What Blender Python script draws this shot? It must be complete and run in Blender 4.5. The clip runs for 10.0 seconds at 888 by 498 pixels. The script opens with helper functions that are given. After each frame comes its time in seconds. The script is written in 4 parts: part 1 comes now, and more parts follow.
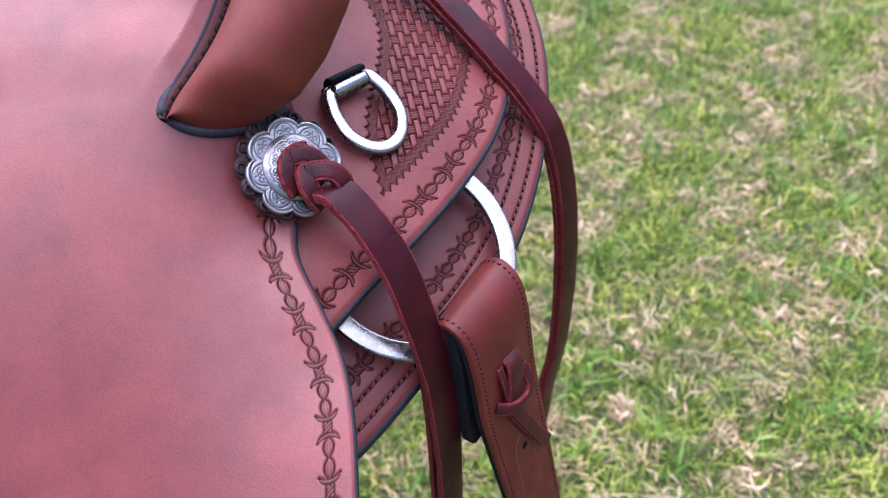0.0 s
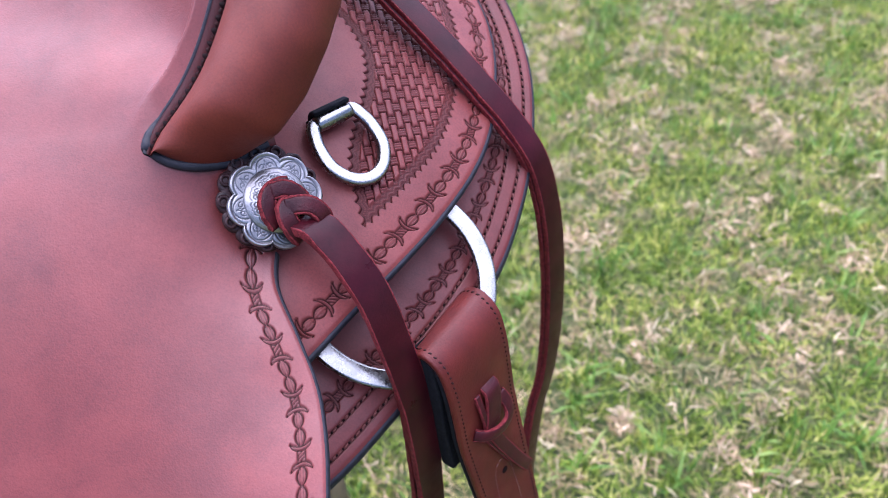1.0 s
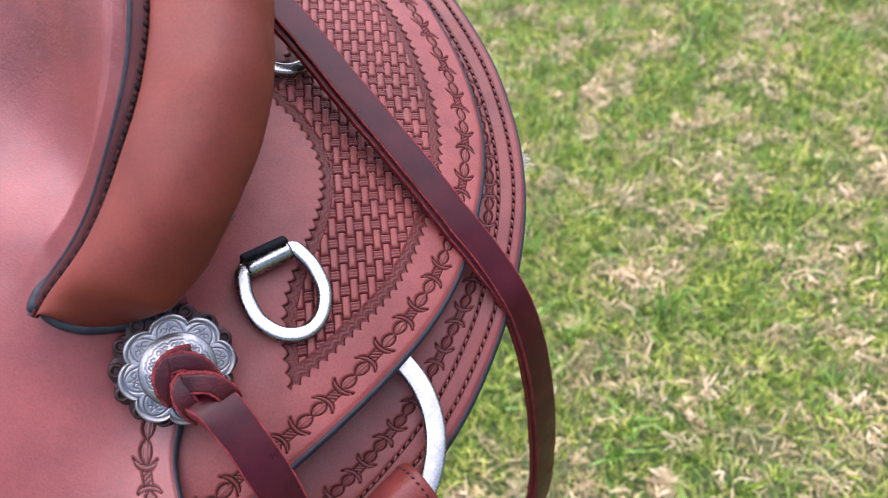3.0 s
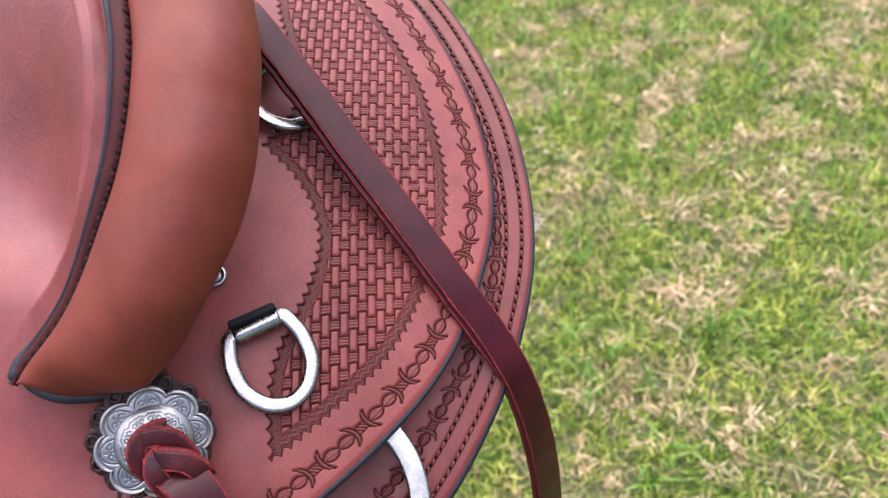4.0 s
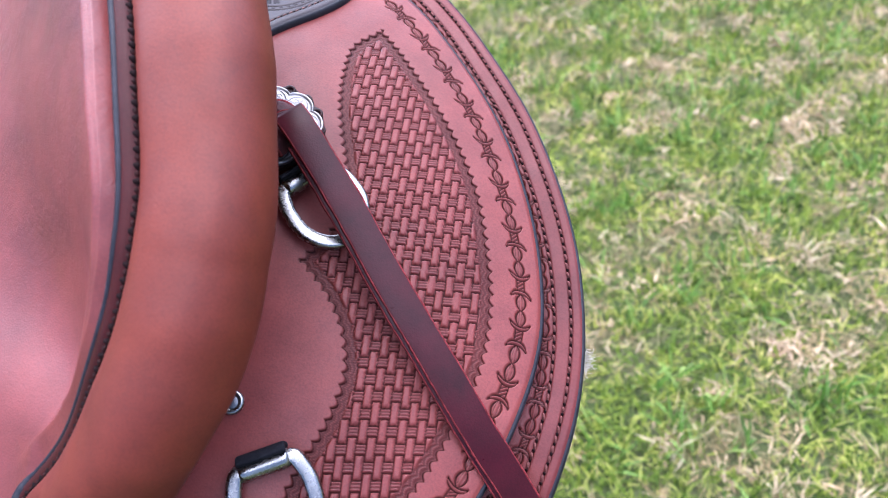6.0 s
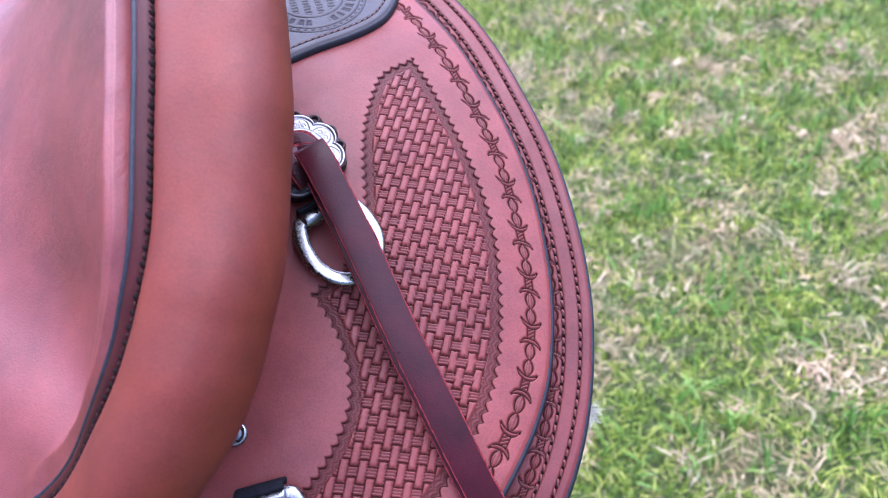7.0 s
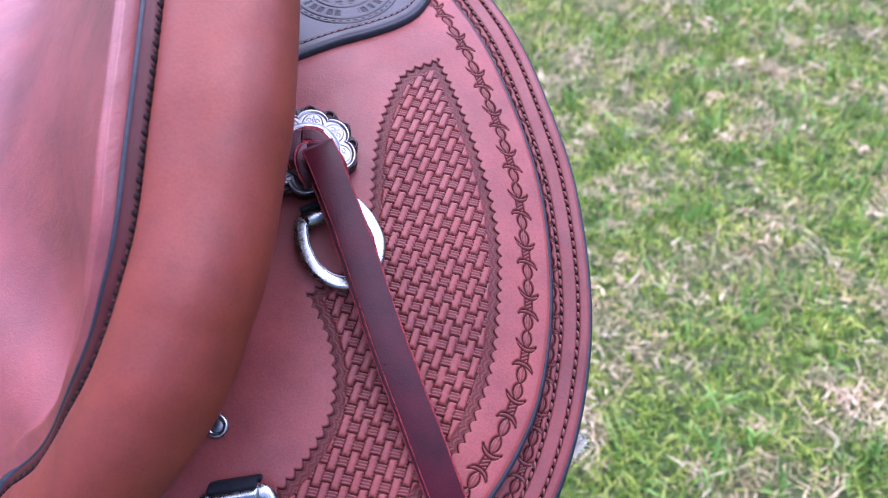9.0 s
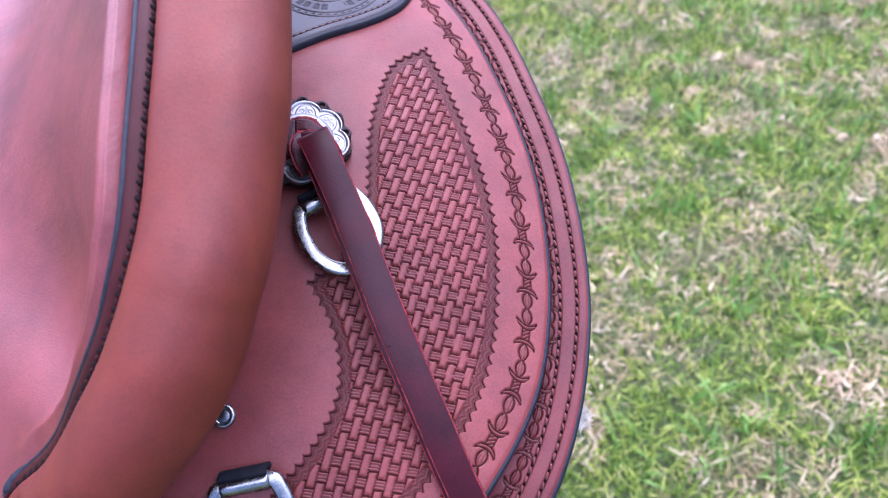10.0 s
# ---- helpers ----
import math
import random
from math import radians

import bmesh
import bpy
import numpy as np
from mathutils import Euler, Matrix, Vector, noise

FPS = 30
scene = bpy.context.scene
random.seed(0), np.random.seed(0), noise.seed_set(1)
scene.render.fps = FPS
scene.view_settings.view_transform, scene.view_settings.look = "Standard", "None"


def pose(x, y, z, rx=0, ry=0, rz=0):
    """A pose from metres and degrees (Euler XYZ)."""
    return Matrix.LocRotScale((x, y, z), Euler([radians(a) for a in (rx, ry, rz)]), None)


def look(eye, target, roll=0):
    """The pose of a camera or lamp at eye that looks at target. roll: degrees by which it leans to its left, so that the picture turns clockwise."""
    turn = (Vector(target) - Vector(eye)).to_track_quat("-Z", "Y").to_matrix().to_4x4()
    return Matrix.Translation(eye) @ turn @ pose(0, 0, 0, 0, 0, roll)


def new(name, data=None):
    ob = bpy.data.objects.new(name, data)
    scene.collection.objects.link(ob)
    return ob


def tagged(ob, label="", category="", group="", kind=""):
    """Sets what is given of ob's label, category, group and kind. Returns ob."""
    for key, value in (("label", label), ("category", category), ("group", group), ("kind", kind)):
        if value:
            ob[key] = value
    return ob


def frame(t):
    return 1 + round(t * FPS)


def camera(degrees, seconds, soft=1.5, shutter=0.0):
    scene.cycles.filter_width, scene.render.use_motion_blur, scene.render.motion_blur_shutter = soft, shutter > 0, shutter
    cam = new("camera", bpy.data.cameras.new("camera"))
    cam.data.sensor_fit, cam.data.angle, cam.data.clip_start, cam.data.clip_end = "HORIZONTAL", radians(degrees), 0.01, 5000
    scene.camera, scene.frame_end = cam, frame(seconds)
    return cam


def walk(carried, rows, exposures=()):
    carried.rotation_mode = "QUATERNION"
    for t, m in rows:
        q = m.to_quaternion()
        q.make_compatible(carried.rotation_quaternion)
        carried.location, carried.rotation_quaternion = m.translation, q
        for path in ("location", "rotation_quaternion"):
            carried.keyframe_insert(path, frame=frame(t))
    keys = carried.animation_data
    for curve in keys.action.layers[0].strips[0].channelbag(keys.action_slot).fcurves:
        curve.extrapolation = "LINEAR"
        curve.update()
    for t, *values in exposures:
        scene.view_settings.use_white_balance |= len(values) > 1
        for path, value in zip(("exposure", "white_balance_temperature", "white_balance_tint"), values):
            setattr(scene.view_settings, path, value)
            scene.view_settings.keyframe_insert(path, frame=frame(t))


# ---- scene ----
# camera and walk
cam = camera(61.0, 10.0, soft=0.3)
cam.data.dof.use_dof, cam.data.dof.focus_distance, cam.data.dof.aperture_fstop = True, 0.365, 10.5
PATH = [
    (0, (0.068, 0.055, 1.062), (0.044, 1.48, -0.341), -3.8),
    (0.5, (0.077, 0.046, 1.069), (0.043, 1.476, -0.328), -3.8),
    (1, (0.086, 0.059, 1.077), (0.027, 1.489, -0.32), -4.0),
    (1.5, (0.102, 0.081, 1.085), (0.002, 1.503, -0.319), -4.2),
    (2, (0.12, 0.11, 1.093), (-0.034, 1.516, -0.32), -4.5),
    (2.5, (0.135, 0.136, 1.098), (-0.085, 1.523, -0.327), -5.2),
    (3.8, (0.17, 0.203, 1.111), (-0.246, 1.525, -0.331), -7.4),
    (4, (0.174, 0.208, 1.117), (-0.274, 1.516, -0.328), -8.0),
    (4.5, (0.176, 0.227, 1.127), (-0.354, 1.501, -0.32), -9.2),
    (5, (0.186, 0.255, 1.131), (-0.423, 1.493, -0.317), -10.4),
    (5.5, (0.189, 0.276, 1.136), (-0.491, 1.476, -0.313), -11.2),
    (5.7, (0.19, 0.283, 1.139), (-0.516, 1.468, -0.309), -11.6),
    (7, (0.192, 0.322, 1.163), (-0.617, 1.398, -0.317), -11.3),
    (7.5, (0.188, 0.329, 1.172), (-0.637, 1.365, -0.326), -10.6),
    (8, (0.187, 0.338, 1.175), (-0.654, 1.339, -0.338), -10.0),
    (8.5, (0.191, 0.348, 1.171), (-0.671, 1.324, -0.347), -9.6),
    (9, (0.2, 0.35, 1.168), (-0.683, 1.313, -0.346), -9.7),
    (9.5, (0.205, 0.347, 1.168), (-0.68, 1.316, -0.341), -10.1),
    (10, (0.202, 0.336, 1.163), (-0.661, 1.337, -0.338), -10.9),
]
walk(cam, [(t, look(eye, target, roll)) for t, eye, target, roll in PATH],
     exposures=[(0, 2.60, 5600, 23), (1, 2.60, 5480, 24), (2, 2.60, 5950, 18), (2.5, 2.65, 5900, 17), (4, 2.71, 6350, 15), (4.5, 2.72, 6050, 16), (5.5, 2.75, 5700, 17), (6.8, 2.81, 5150, 22), (7.5, 2.79, 5000, 25), (8.5, 2.77, 4980, 27), (9, 2.77, 5040, 27), (10, 2.77, 5080, 27)])

# world, sun, exposure: bright overcast daylight
SUN_EL, SUN_AZ = 74.0, -25.0
world = bpy.data.worlds.new("sky")
scene.world = world
world.use_nodes = True
wn = world.node_tree.nodes
sky = wn.new("ShaderNodeTexSky")
sky.sky_type = "NISHITA"
sky.sun_disc = False
sky.sun_elevation, sky.sun_rotation = radians(SUN_EL), radians(SUN_AZ)
sky.air_density, sky.dust_density, sky.ozone_density = 1.0, 4.0, 1.0
wn["Background"].inputs["Strength"].default_value = 0.055
world.node_tree.links.new(sky.outputs["Color"], wn["Background"].inputs["Color"])
sun_data = bpy.data.lights.new("sun", "SUN")
sun_data.energy, sun_data.angle, sun_data.color = 1.5, radians(116), (0.985, 0.965, 1.0)
sun = new("sun", sun_data)
sun_dir = Vector((math.sin(radians(SUN_AZ)) * math.cos(radians(SUN_EL)), math.cos(radians(SUN_AZ)) * math.cos(radians(SUN_EL)), math.sin(radians(SUN_EL))))
sun.matrix_world = look(sun_dir * 20, (0, 0, 0))


# ---- materials ----
def nodes_of(name):
    m = bpy.data.materials.new(name)
    m.use_nodes = True
    nt = m.node_tree
    return m, nt, nt.nodes["Principled BSDF"], nt.nodes.new("ShaderNodeTexCoord")


def noise_node(nt, vec, scale, detail=3.0, rough=0.55):
    n = nt.nodes.new("ShaderNodeTexNoise")
    n.inputs["Scale"].default_value, n.inputs["Detail"].default_value, n.inputs["Roughness"].default_value = scale, detail, rough
    nt.links.new(vec, n.inputs["Vector"])
    return n


def ramp_node(nt, fac, stops):
    r = nt.nodes.new("ShaderNodeValToRGB")
    e = r.color_ramp.elements
    while len(e) < len(stops):
        e.new(0.5)
    for k, (p, c) in zip(e, stops):
        k.position, k.color = p, (*c, 1)
    nt.links.new(fac, r.inputs["Fac"])
    return r


def mix_node(nt, fac, a, b, mode="MIX"):
    m = nt.nodes.new("ShaderNodeMix")
    m.data_type, m.blend_type = "RGBA", mode
    for sock, v in ((m.inputs["Factor"], fac), (m.inputs["A"], a), (m.inputs["B"], b)):
        if isinstance(v, (int, float)):
            sock.default_value = v
        elif isinstance(v, tuple):
            sock.default_value = (*v, 1)
        else:
            nt.links.new(v, sock)
    return m.outputs["Result"]


def bump_node(nt, height, strength, dist, normal=None):
    b = nt.nodes.new("ShaderNodeBump")
    b.inputs["Strength"].default_value, b.inputs["Distance"].default_value = strength, dist
    nt.links.new(height, b.inputs["Height"])
    if normal:
        nt.links.new(normal, b.inputs["Normal"])
    return b.outputs["Normal"]


def leather(name, light, mid, dark, rough=0.42, tooled=None, coat=0.0, grain=0.35, mottle=18.0, spec=0.5, relief=0.25, wrinkle=0.0):
    """Vegetable-tanned leather: cloudy dye, pores, fine grain, and antique stain worked into stamped hollows."""
    m, nt, p, tc = nodes_of(name)
    o = tc.outputs["Object"]
    cloud = noise_node(nt, o, mottle, 4, 0.6)
    col = ramp_node(nt, cloud.outputs["Fac"], [(0.3, dark), (0.52, mid), (0.75, light)]).outputs["Color"]
    dye = noise_node(nt, o, mottle * 2.7, 5, 0.65)
    col = mix_node(nt, 0.75, col, ramp_node(nt, dye.outputs["Fac"], [(0.30, (0.80, 0.74, 0.80)), (0.50, (1.0, 0.98, 1.0)), (0.72, (1.10, 1.06, 1.02))]).outputs["Color"], "MULTIPLY")
    fine = noise_node(nt, o, 900, 3, 0.6)
    speck = ramp_node(nt, fine.outputs["Fac"], [(0.3, (0.70, 0.67, 0.67)), (0.6, (1.0, 1.0, 1.0))]).outputs["Color"]
    col = mix_node(nt, 0.7, col, speck, "MULTIPLY")
    grit = ramp_node(nt, noise_node(nt, o, 2300, 2, 0.7).outputs["Fac"], [(0.32, (0.82, 0.80, 0.80)), (0.62, (1.0, 1.0, 1.0))]).outputs["Color"]
    col = mix_node(nt, 0.6, col, grit, "MULTIPLY")
    crease = nt.nodes.new("ShaderNodeTexVoronoi")
    crease.feature = "DISTANCE_TO_EDGE"
    crease.inputs["Scale"].default_value = 420
    warp = noise_node(nt, o, 120, 2)
    bend = nt.nodes.new("ShaderNodeVectorMath")
    bend.operation = "MULTIPLY_ADD"
    bend.inputs[1].default_value = (0.006, 0.006, 0.006)
    nt.links.new(warp.outputs["Color"], bend.inputs[0])
    nt.links.new(o, bend.inputs[2])
    nt.links.new(bend.outputs["Vector"], crease.inputs["Vector"])
    pores = nt.nodes.new("ShaderNodeTexVoronoi")
    pores.inputs["Scale"].default_value = 1100
    nt.links.new(o, pores.inputs["Vector"])
    if tooled:
        at = nt.nodes.new("ShaderNodeAttribute")
        at.attribute_name = "stain"
        col = mix_node(nt, at.outputs["Fac"], col, tooled)
        dull = nt.nodes.new("ShaderNodeMapRange")
        dull.inputs["To Min"].default_value, dull.inputs["To Max"].default_value = spec, spec * 0.12
        nt.links.new(at.outputs["Fac"], dull.inputs["Value"])
        nt.links.new(dull.outputs["Result"], p.inputs["Specular IOR Level"])
    nt.links.new(col, p.inputs["Base Color"])
    rr = ramp_node(nt, noise_node(nt, o, 55, 4).outputs["Fac"], [(0.3, (rough - 0.07,) * 3), (0.7, (rough + 0.1,) * 3)])
    nt.links.new(rr.outputs["Color"], p.inputs["Roughness"])
    n1 = bump_node(nt, pores.outputs["Distance"], grain, 0.0002)
    n2 = bump_node(nt, noise_node(nt, o, 260, 4, 0.6).outputs["Fac"], relief, 0.0006, n1)
    n2 = bump_node(nt, crease.outputs["Distance"], min(1.0, grain), 0.00018, n2)
    if wrinkle:
        lie = nt.nodes.new("ShaderNodeMapping")
        lie.inputs["Rotation"].default_value, lie.inputs["Scale"].default_value = (0, 0, radians(-35)), (1.0, 0.22, 1.0)
        nt.links.new(bend.outputs["Vector"], lie.inputs["Vector"])
        fold = noise_node(nt, lie.outputs["Vector"], 260, 3, 0.6)
        sat = nt.nodes.new("ShaderNodeSeparateXYZ")
        nt.links.new(o, sat.inputs["Vector"])
        bowl = nt.nodes.new("ShaderNodeMapRange")
        bowl.interpolation_type = "SMOOTHSTEP"
        bowl.inputs["From Min"].default_value, bowl.inputs["From Max"].default_value = 0.34, 0.43
        bowl.inputs["To Min"].default_value = 0.10
        nt.links.new(sat.outputs["Y"], bowl.inputs["Value"])
        worn = ramp_node(nt, noise_node(nt, o, 24, 2).outputs["Fac"], [(0.38, (0.15, 0.15, 0.15)), (0.62, (1, 1, 1))]).outputs["Color"]
        worn = mix_node(nt, 1.0, worn, bowl.outputs["Result"], "MULTIPLY")
        n2 = bump_node(nt, mix_node(nt, 1.0, fold.outputs["Fac"], worn, "MULTIPLY"), wrinkle, 0.0011, n2)
    nt.links.new(n2, p.inputs["Normal"])
    p.inputs["Specular IOR Level"].default_value = spec
    p.inputs["Coat Weight"].default_value, p.inputs["Coat Roughness"].default_value = coat, 0.3
    return m


def plain(name, a, b, scale, rough, metal=0.0, bump=0.0, bump_scale=400.0, coat=0.0, spec=0.5):
    m, nt, p, tc = nodes_of(name)
    o = tc.outputs["Object"]
    col = ramp_node(nt, noise_node(nt, o, scale, 4).outputs["Fac"], [(0.35, a), (0.65, b)]).outputs["Color"]
    nt.links.new(col, p.inputs["Base Color"])
    p.inputs["Metallic"].default_value = metal
    rr = ramp_node(nt, noise_node(nt, o, scale * 3, 4).outputs["Fac"], [(0.3, (max(rough - 0.06, 0.03),) * 3), (0.7, (rough + 0.08,) * 3)])
    nt.links.new(rr.outputs["Color"], p.inputs["Roughness"])
    p.inputs["Coat Weight"].default_value = coat
    p.inputs["Specular IOR Level"].default_value = spec
    if bump:
        nt.links.new(bump_node(nt, noise_node(nt, o, bump_scale, 4).outputs["Fac"], 0.5, bump), p.inputs["Normal"])
    return m


STAIN = (0.012, 0.0034, 0.0030)
M_JOCKEY = leather("oiled_skirting_leather", (0.198, 0.0450, 0.0385), (0.158, 0.0330, 0.0280), (0.116, 0.0228, 0.0194), 0.42, STAIN, grain=0.2, relief=0.10, mottle=17.0, spec=0.26)
M_SKIRT = leather("skirt_leather", (0.136, 0.0275, 0.0245), (0.115, 0.0222, 0.0198), (0.088, 0.0158, 0.0142), 0.42, STAIN, grain=0.2, relief=0.14, spec=0.25)
M_SEAT = leather("seat_leather", (0.200, 0.0410, 0.0352), (0.158, 0.0308, 0.0262), (0.110, 0.0204, 0.0177), 0.44, STAIN, coat=0.06, grain=0.24, relief=0.12, mottle=17.0, spec=0.48, wrinkle=0.35)
M_ROLL = leather("cantle_roll_leather", (0.162, 0.0295, 0.0160), (0.134, 0.0236, 0.0130), (0.104, 0.0178, 0.0102), 0.52, spec=0.28, grain=0.18, relief=0.16, mottle=20.0)
M_BINDING = leather("binding_leather", (0.054, 0.0084, 0.0076), (0.040, 0.0060, 0.0056), (0.028, 0.0044, 0.0042), 0.45, grain=0.15, spec=0.15)
M_STRING = leather("latigo_leather", (0.050, 0.0044, 0.0088), (0.037, 0.0033, 0.0066), (0.023, 0.0024, 0.0046), 0.34, spec=0.17, grain=0.2, relief=0.10, mottle=40.0)
M_RAW = leather("latigo_cut_edge", (0.250, 0.0360, 0.0380), (0.165, 0.0225, 0.0245), (0.070, 0.0100, 0.0115), 0.85, grain=1.0, relief=0.9, mottle=420.0, spec=0.15)
M_TIE = leather("latigo_flesh_side", (0.066, 0.0090, 0.0122), (0.046, 0.0062, 0.0088), (0.026, 0.0040, 0.0060), 0.44, spec=0.20, grain=0.5, relief=0.3, mottle=90.0)
M_BILLET = leather("billet_leather", (0.126, 0.0178, 0.0122), (0.096, 0.0132, 0.0094), (0.062, 0.0086, 0.0064), 0.50, spec=0.26, grain=0.45, mottle=30.0)
M_PATCH = leather("dark_patch_leather", (0.025, 0.0135, 0.0175), (0.019, 0.0105, 0.0135), (0.014, 0.0080, 0.0105), 0.40, (0.006, 0.004, 0.005), grain=0.15, spec=0.36)
M_EDGE = plain("black_edge_dressing", (0.010, 0.010, 0.014), (0.019, 0.018, 0.024), 300, 0.5, bump=0.0003, spec=0.22)
M_ROSETTE = plain("dark_rosette_leather", (0.012, 0.0050, 0.005), (0.028, 0.0095, 0.009), 250, 0.45, bump=0.0003, spec=0.22)
M_LINING = plain("black_lining", (0.004, 0.004, 0.006), (0.009, 0.009, 0.012), 500, 0.75, bump=0.0005, spec=0.12)
M_STEEL = plain("polished_stainless", (0.228, 0.224, 0.216), (0.285, 0.280, 0.270), 90, 0.26, 1.0)
M_SILVER = leather("engraved_silver", (0.41, 0.405, 0.40), (0.35, 0.345, 0.34), (0.29, 0.285, 0.28), 0.42, (0.055, 0.055, 0.058), grain=0.02, mottle=120.0)
M_SILVER.node_tree.nodes["Principled BSDF"].inputs["Metallic"].default_value = 1.0
M_TARNISH = plain("tarnished_silver", (0.10, 0.10, 0.11), (0.20, 0.20, 0.21), 300, 0.4, 1.0)
M_THREAD = plain("brown_waxed_thread", (0.060, 0.018, 0.013), (0.13, 0.040, 0.028), 900, 0.6, bump=0.0003, bump_scale=2500)
M_PALE = plain("pale_waxed_thread", (0.085, 0.027, 0.024), (0.15, 0.055, 0.048), 900, 0.7, bump=0.0003, bump_scale=2500, spec=0.15)
M_SEW = plain("dark_waxed_thread", (0.010, 0.0040, 0.0038), (0.032, 0.0095, 0.0085), 700, 0.7, spec=0.12)
M_HOLE = plain("needle_hole_dark", (0.006, 0.003, 0.003), (0.012, 0.005, 0.005), 900, 0.8, spec=0.08)
M_FLEECE = plain("cream_fleece", (0.42, 0.38, 0.31), (0.62, 0.58, 0.50), 200, 0.95, bump=0.004)
M_WOOD = plain("weathered_pine", (0.20, 0.13, 0.08), (0.30, 0.21, 0.13), 20, 0.75, bump=0.001)


# ---- mesh helpers ----
def mesh_object(name, verts, faces, material, parent=None, label="", smooth=True, stain=None):
    """Links one mesh from arrays of vertices and quads or triangles."""
    me = bpy.data.meshes.new(name)
    verts = np.ascontiguousarray(verts, dtype=np.float32)
    if isinstance(faces, np.ndarray):
        k = faces.shape[1]
        me.vertices.add(len(verts))
        me.vertices.foreach_set("co", verts.ravel())
        me.loops.add(faces.size)
        me.loops.foreach_set("vertex_index", faces.astype(np.int32).ravel())
        me.polygons.add(len(faces))
        me.polygons.foreach_set("loop_start", np.arange(0, faces.size, k, dtype=np.int32))
        me.update(calc_edges=True)
        me.validate()
    else:
        me.from_pydata(verts.tolist(), [], faces)
    me.polygons.foreach_set("use_smooth", np.full(len(me.polygons), smooth))
    if stain is not None:
        me.attributes.new("stain", "FLOAT", "POINT").data.foreach_set("value", np.asarray(stain, dtype=np.float32))
    me.materials.append(material)
    ob = new(name, me)
    ob.parent = parent
    if label:
        tagged(ob, label)
    return ob


def empty(name, place, label, category, group=""):
    ob = new(name)
    ob.location = place
    ob.empty_display_size = 0.05
    bpy.context.view_layer.update()
    return tagged(ob, label, category, group)


def part(name, verts, faces, material, parent, label="", smooth=True, stain=None):
    """One mesh in world metres under a thing or a part."""
    ob = mesh_object(name, verts, faces, material, parent, label, smooth, stain)
    if parent.type == "EMPTY":
        ob.matrix_parent_inverse = Matrix.Translation(-parent.location)
    return ob


def grid_faces(n, m, close_n=False, close_m=False):
    """Quads of an n by m grid of vertices, row after row."""
    i = np.arange(n if close_n else n - 1)[:, None]
    j = np.arange(m if close_m else m - 1)[None, :]
    a, b = i * m + j, ((i + 1) % n) * m + j
    c, d = ((i + 1) % n) * m + (j + 1) % m, i * m + (j + 1) % m
    return np.stack([a, b, c, d], -1).reshape(-1, 4)


def flip(faces):
    return faces[:, ::-1]


def spline(points, step=None, count=None):
    """A smooth curve through the points, resampled at even steps."""
    p = np.array(points, float)
    p = np.vstack([2 * p[0] - p[1], p, 2 * p[-1] - p[-2]])
    out = []
    for k in range(1, len(p) - 2):
        t = np.linspace(0, 1, 40, endpoint=False)[:, None]
        a, b, c, d = p[k - 1], p[k], p[k + 1], p[k + 2]
        out.append(0.5 * (2 * b + (c - a) * t + (2 * a - 5 * b + 4 * c - d) * t**2 + (3 * b - a - 3 * c + d) * t**3))
    q = np.vstack(out + [p[-2:-1]])
    s = np.concatenate([[0], np.cumsum(np.linalg.norm(np.diff(q, axis=0), axis=1))])
    n = count or max(int(round(s[-1] / step)) + 1, 3)
    u = np.linspace(0, s[-1], n)
    return np.stack([np.interp(u, s, q[:, k]) for k in range(q.shape[1])], 1)


def lengths(q):
    return np.concatenate([[0], np.cumsum(np.linalg.norm(np.diff(q, axis=0), axis=1))])


def unit(v):
    return v / np.maximum(np.linalg.norm(v, axis=-1, keepdims=True), 1e-9)


def sweep(curve, section, side=None, scale=None, closed=False, cap=True):
    """Sweeps a closed section of (side, up) points along a curve; side: direction or directions of its first axis."""
    c = np.asarray(curve, float)
    t = unit(np.gradient(c, axis=0)) if not closed else unit(np.roll(c, -1, 0) - np.roll(c, 1, 0))
    sd = np.broadcast_to(np.array(side, float) if side is not None else np.array((0, 0, 1.0)), c.shape)
    sd = unit(sd - t * np.sum(sd * t, -1, keepdims=True))
    upv = np.cross(t, sd)
    sec = np.array(section, float)
    k = np.ones(len(c)) if scale is None else np.asarray(scale, float)
    v = c[:, None] + (sd[:, None] * sec[None, :, :1] + upv[:, None] * sec[None, :, 1:]) * k[:, None, None]
    n, m = len(c), len(sec)
    f = grid_faces(n, m, close_n=closed, close_m=True)
    v = v.reshape(-1, 3)
    if cap and not closed:
        v = np.vstack([v, c[0], c[-1]])
        j = np.arange(m)
        a = np.stack([np.full(m, n * m), j, (j + 1) % m, np.full(m, n * m)], 1)[:, [0, 1, 2, 2]]
        b = np.stack([np.full(m, n * m + 1), (n - 1) * m + (j + 1) % m, (n - 1) * m + j], 1)[:, [0, 1, 2, 2]]
        faces = [tuple(r) for r in f.tolist()] + [tuple(r[:3]) for r in a.tolist()] + [tuple(r[:3]) for r in b.tolist()]
        return v, faces
    return v, f


def strap_section(w, t, r=0.0006, n=3):
    """A flat strap's section with softened corners."""
    pts = []
    for cx, cy, a0 in ((w / 2 - r, t / 2 - r, 0), (-w / 2 + r, t / 2 - r, 90), (-w / 2 + r, -t / 2 + r, 180), (w / 2 - r, -t / 2 + r, 270)):
        for k in range(n + 1):
            a = radians(a0 + 90 * k / n)
            pts.append((cx + r * math.cos(a), cy + r * math.sin(a)))
    return pts


def round_section(r, n=16, squash=1.0):
    return [(r * math.cos(2 * math.pi * k / n), r * squash * math.sin(2 * math.pi * k / n)) for k in range(n)]


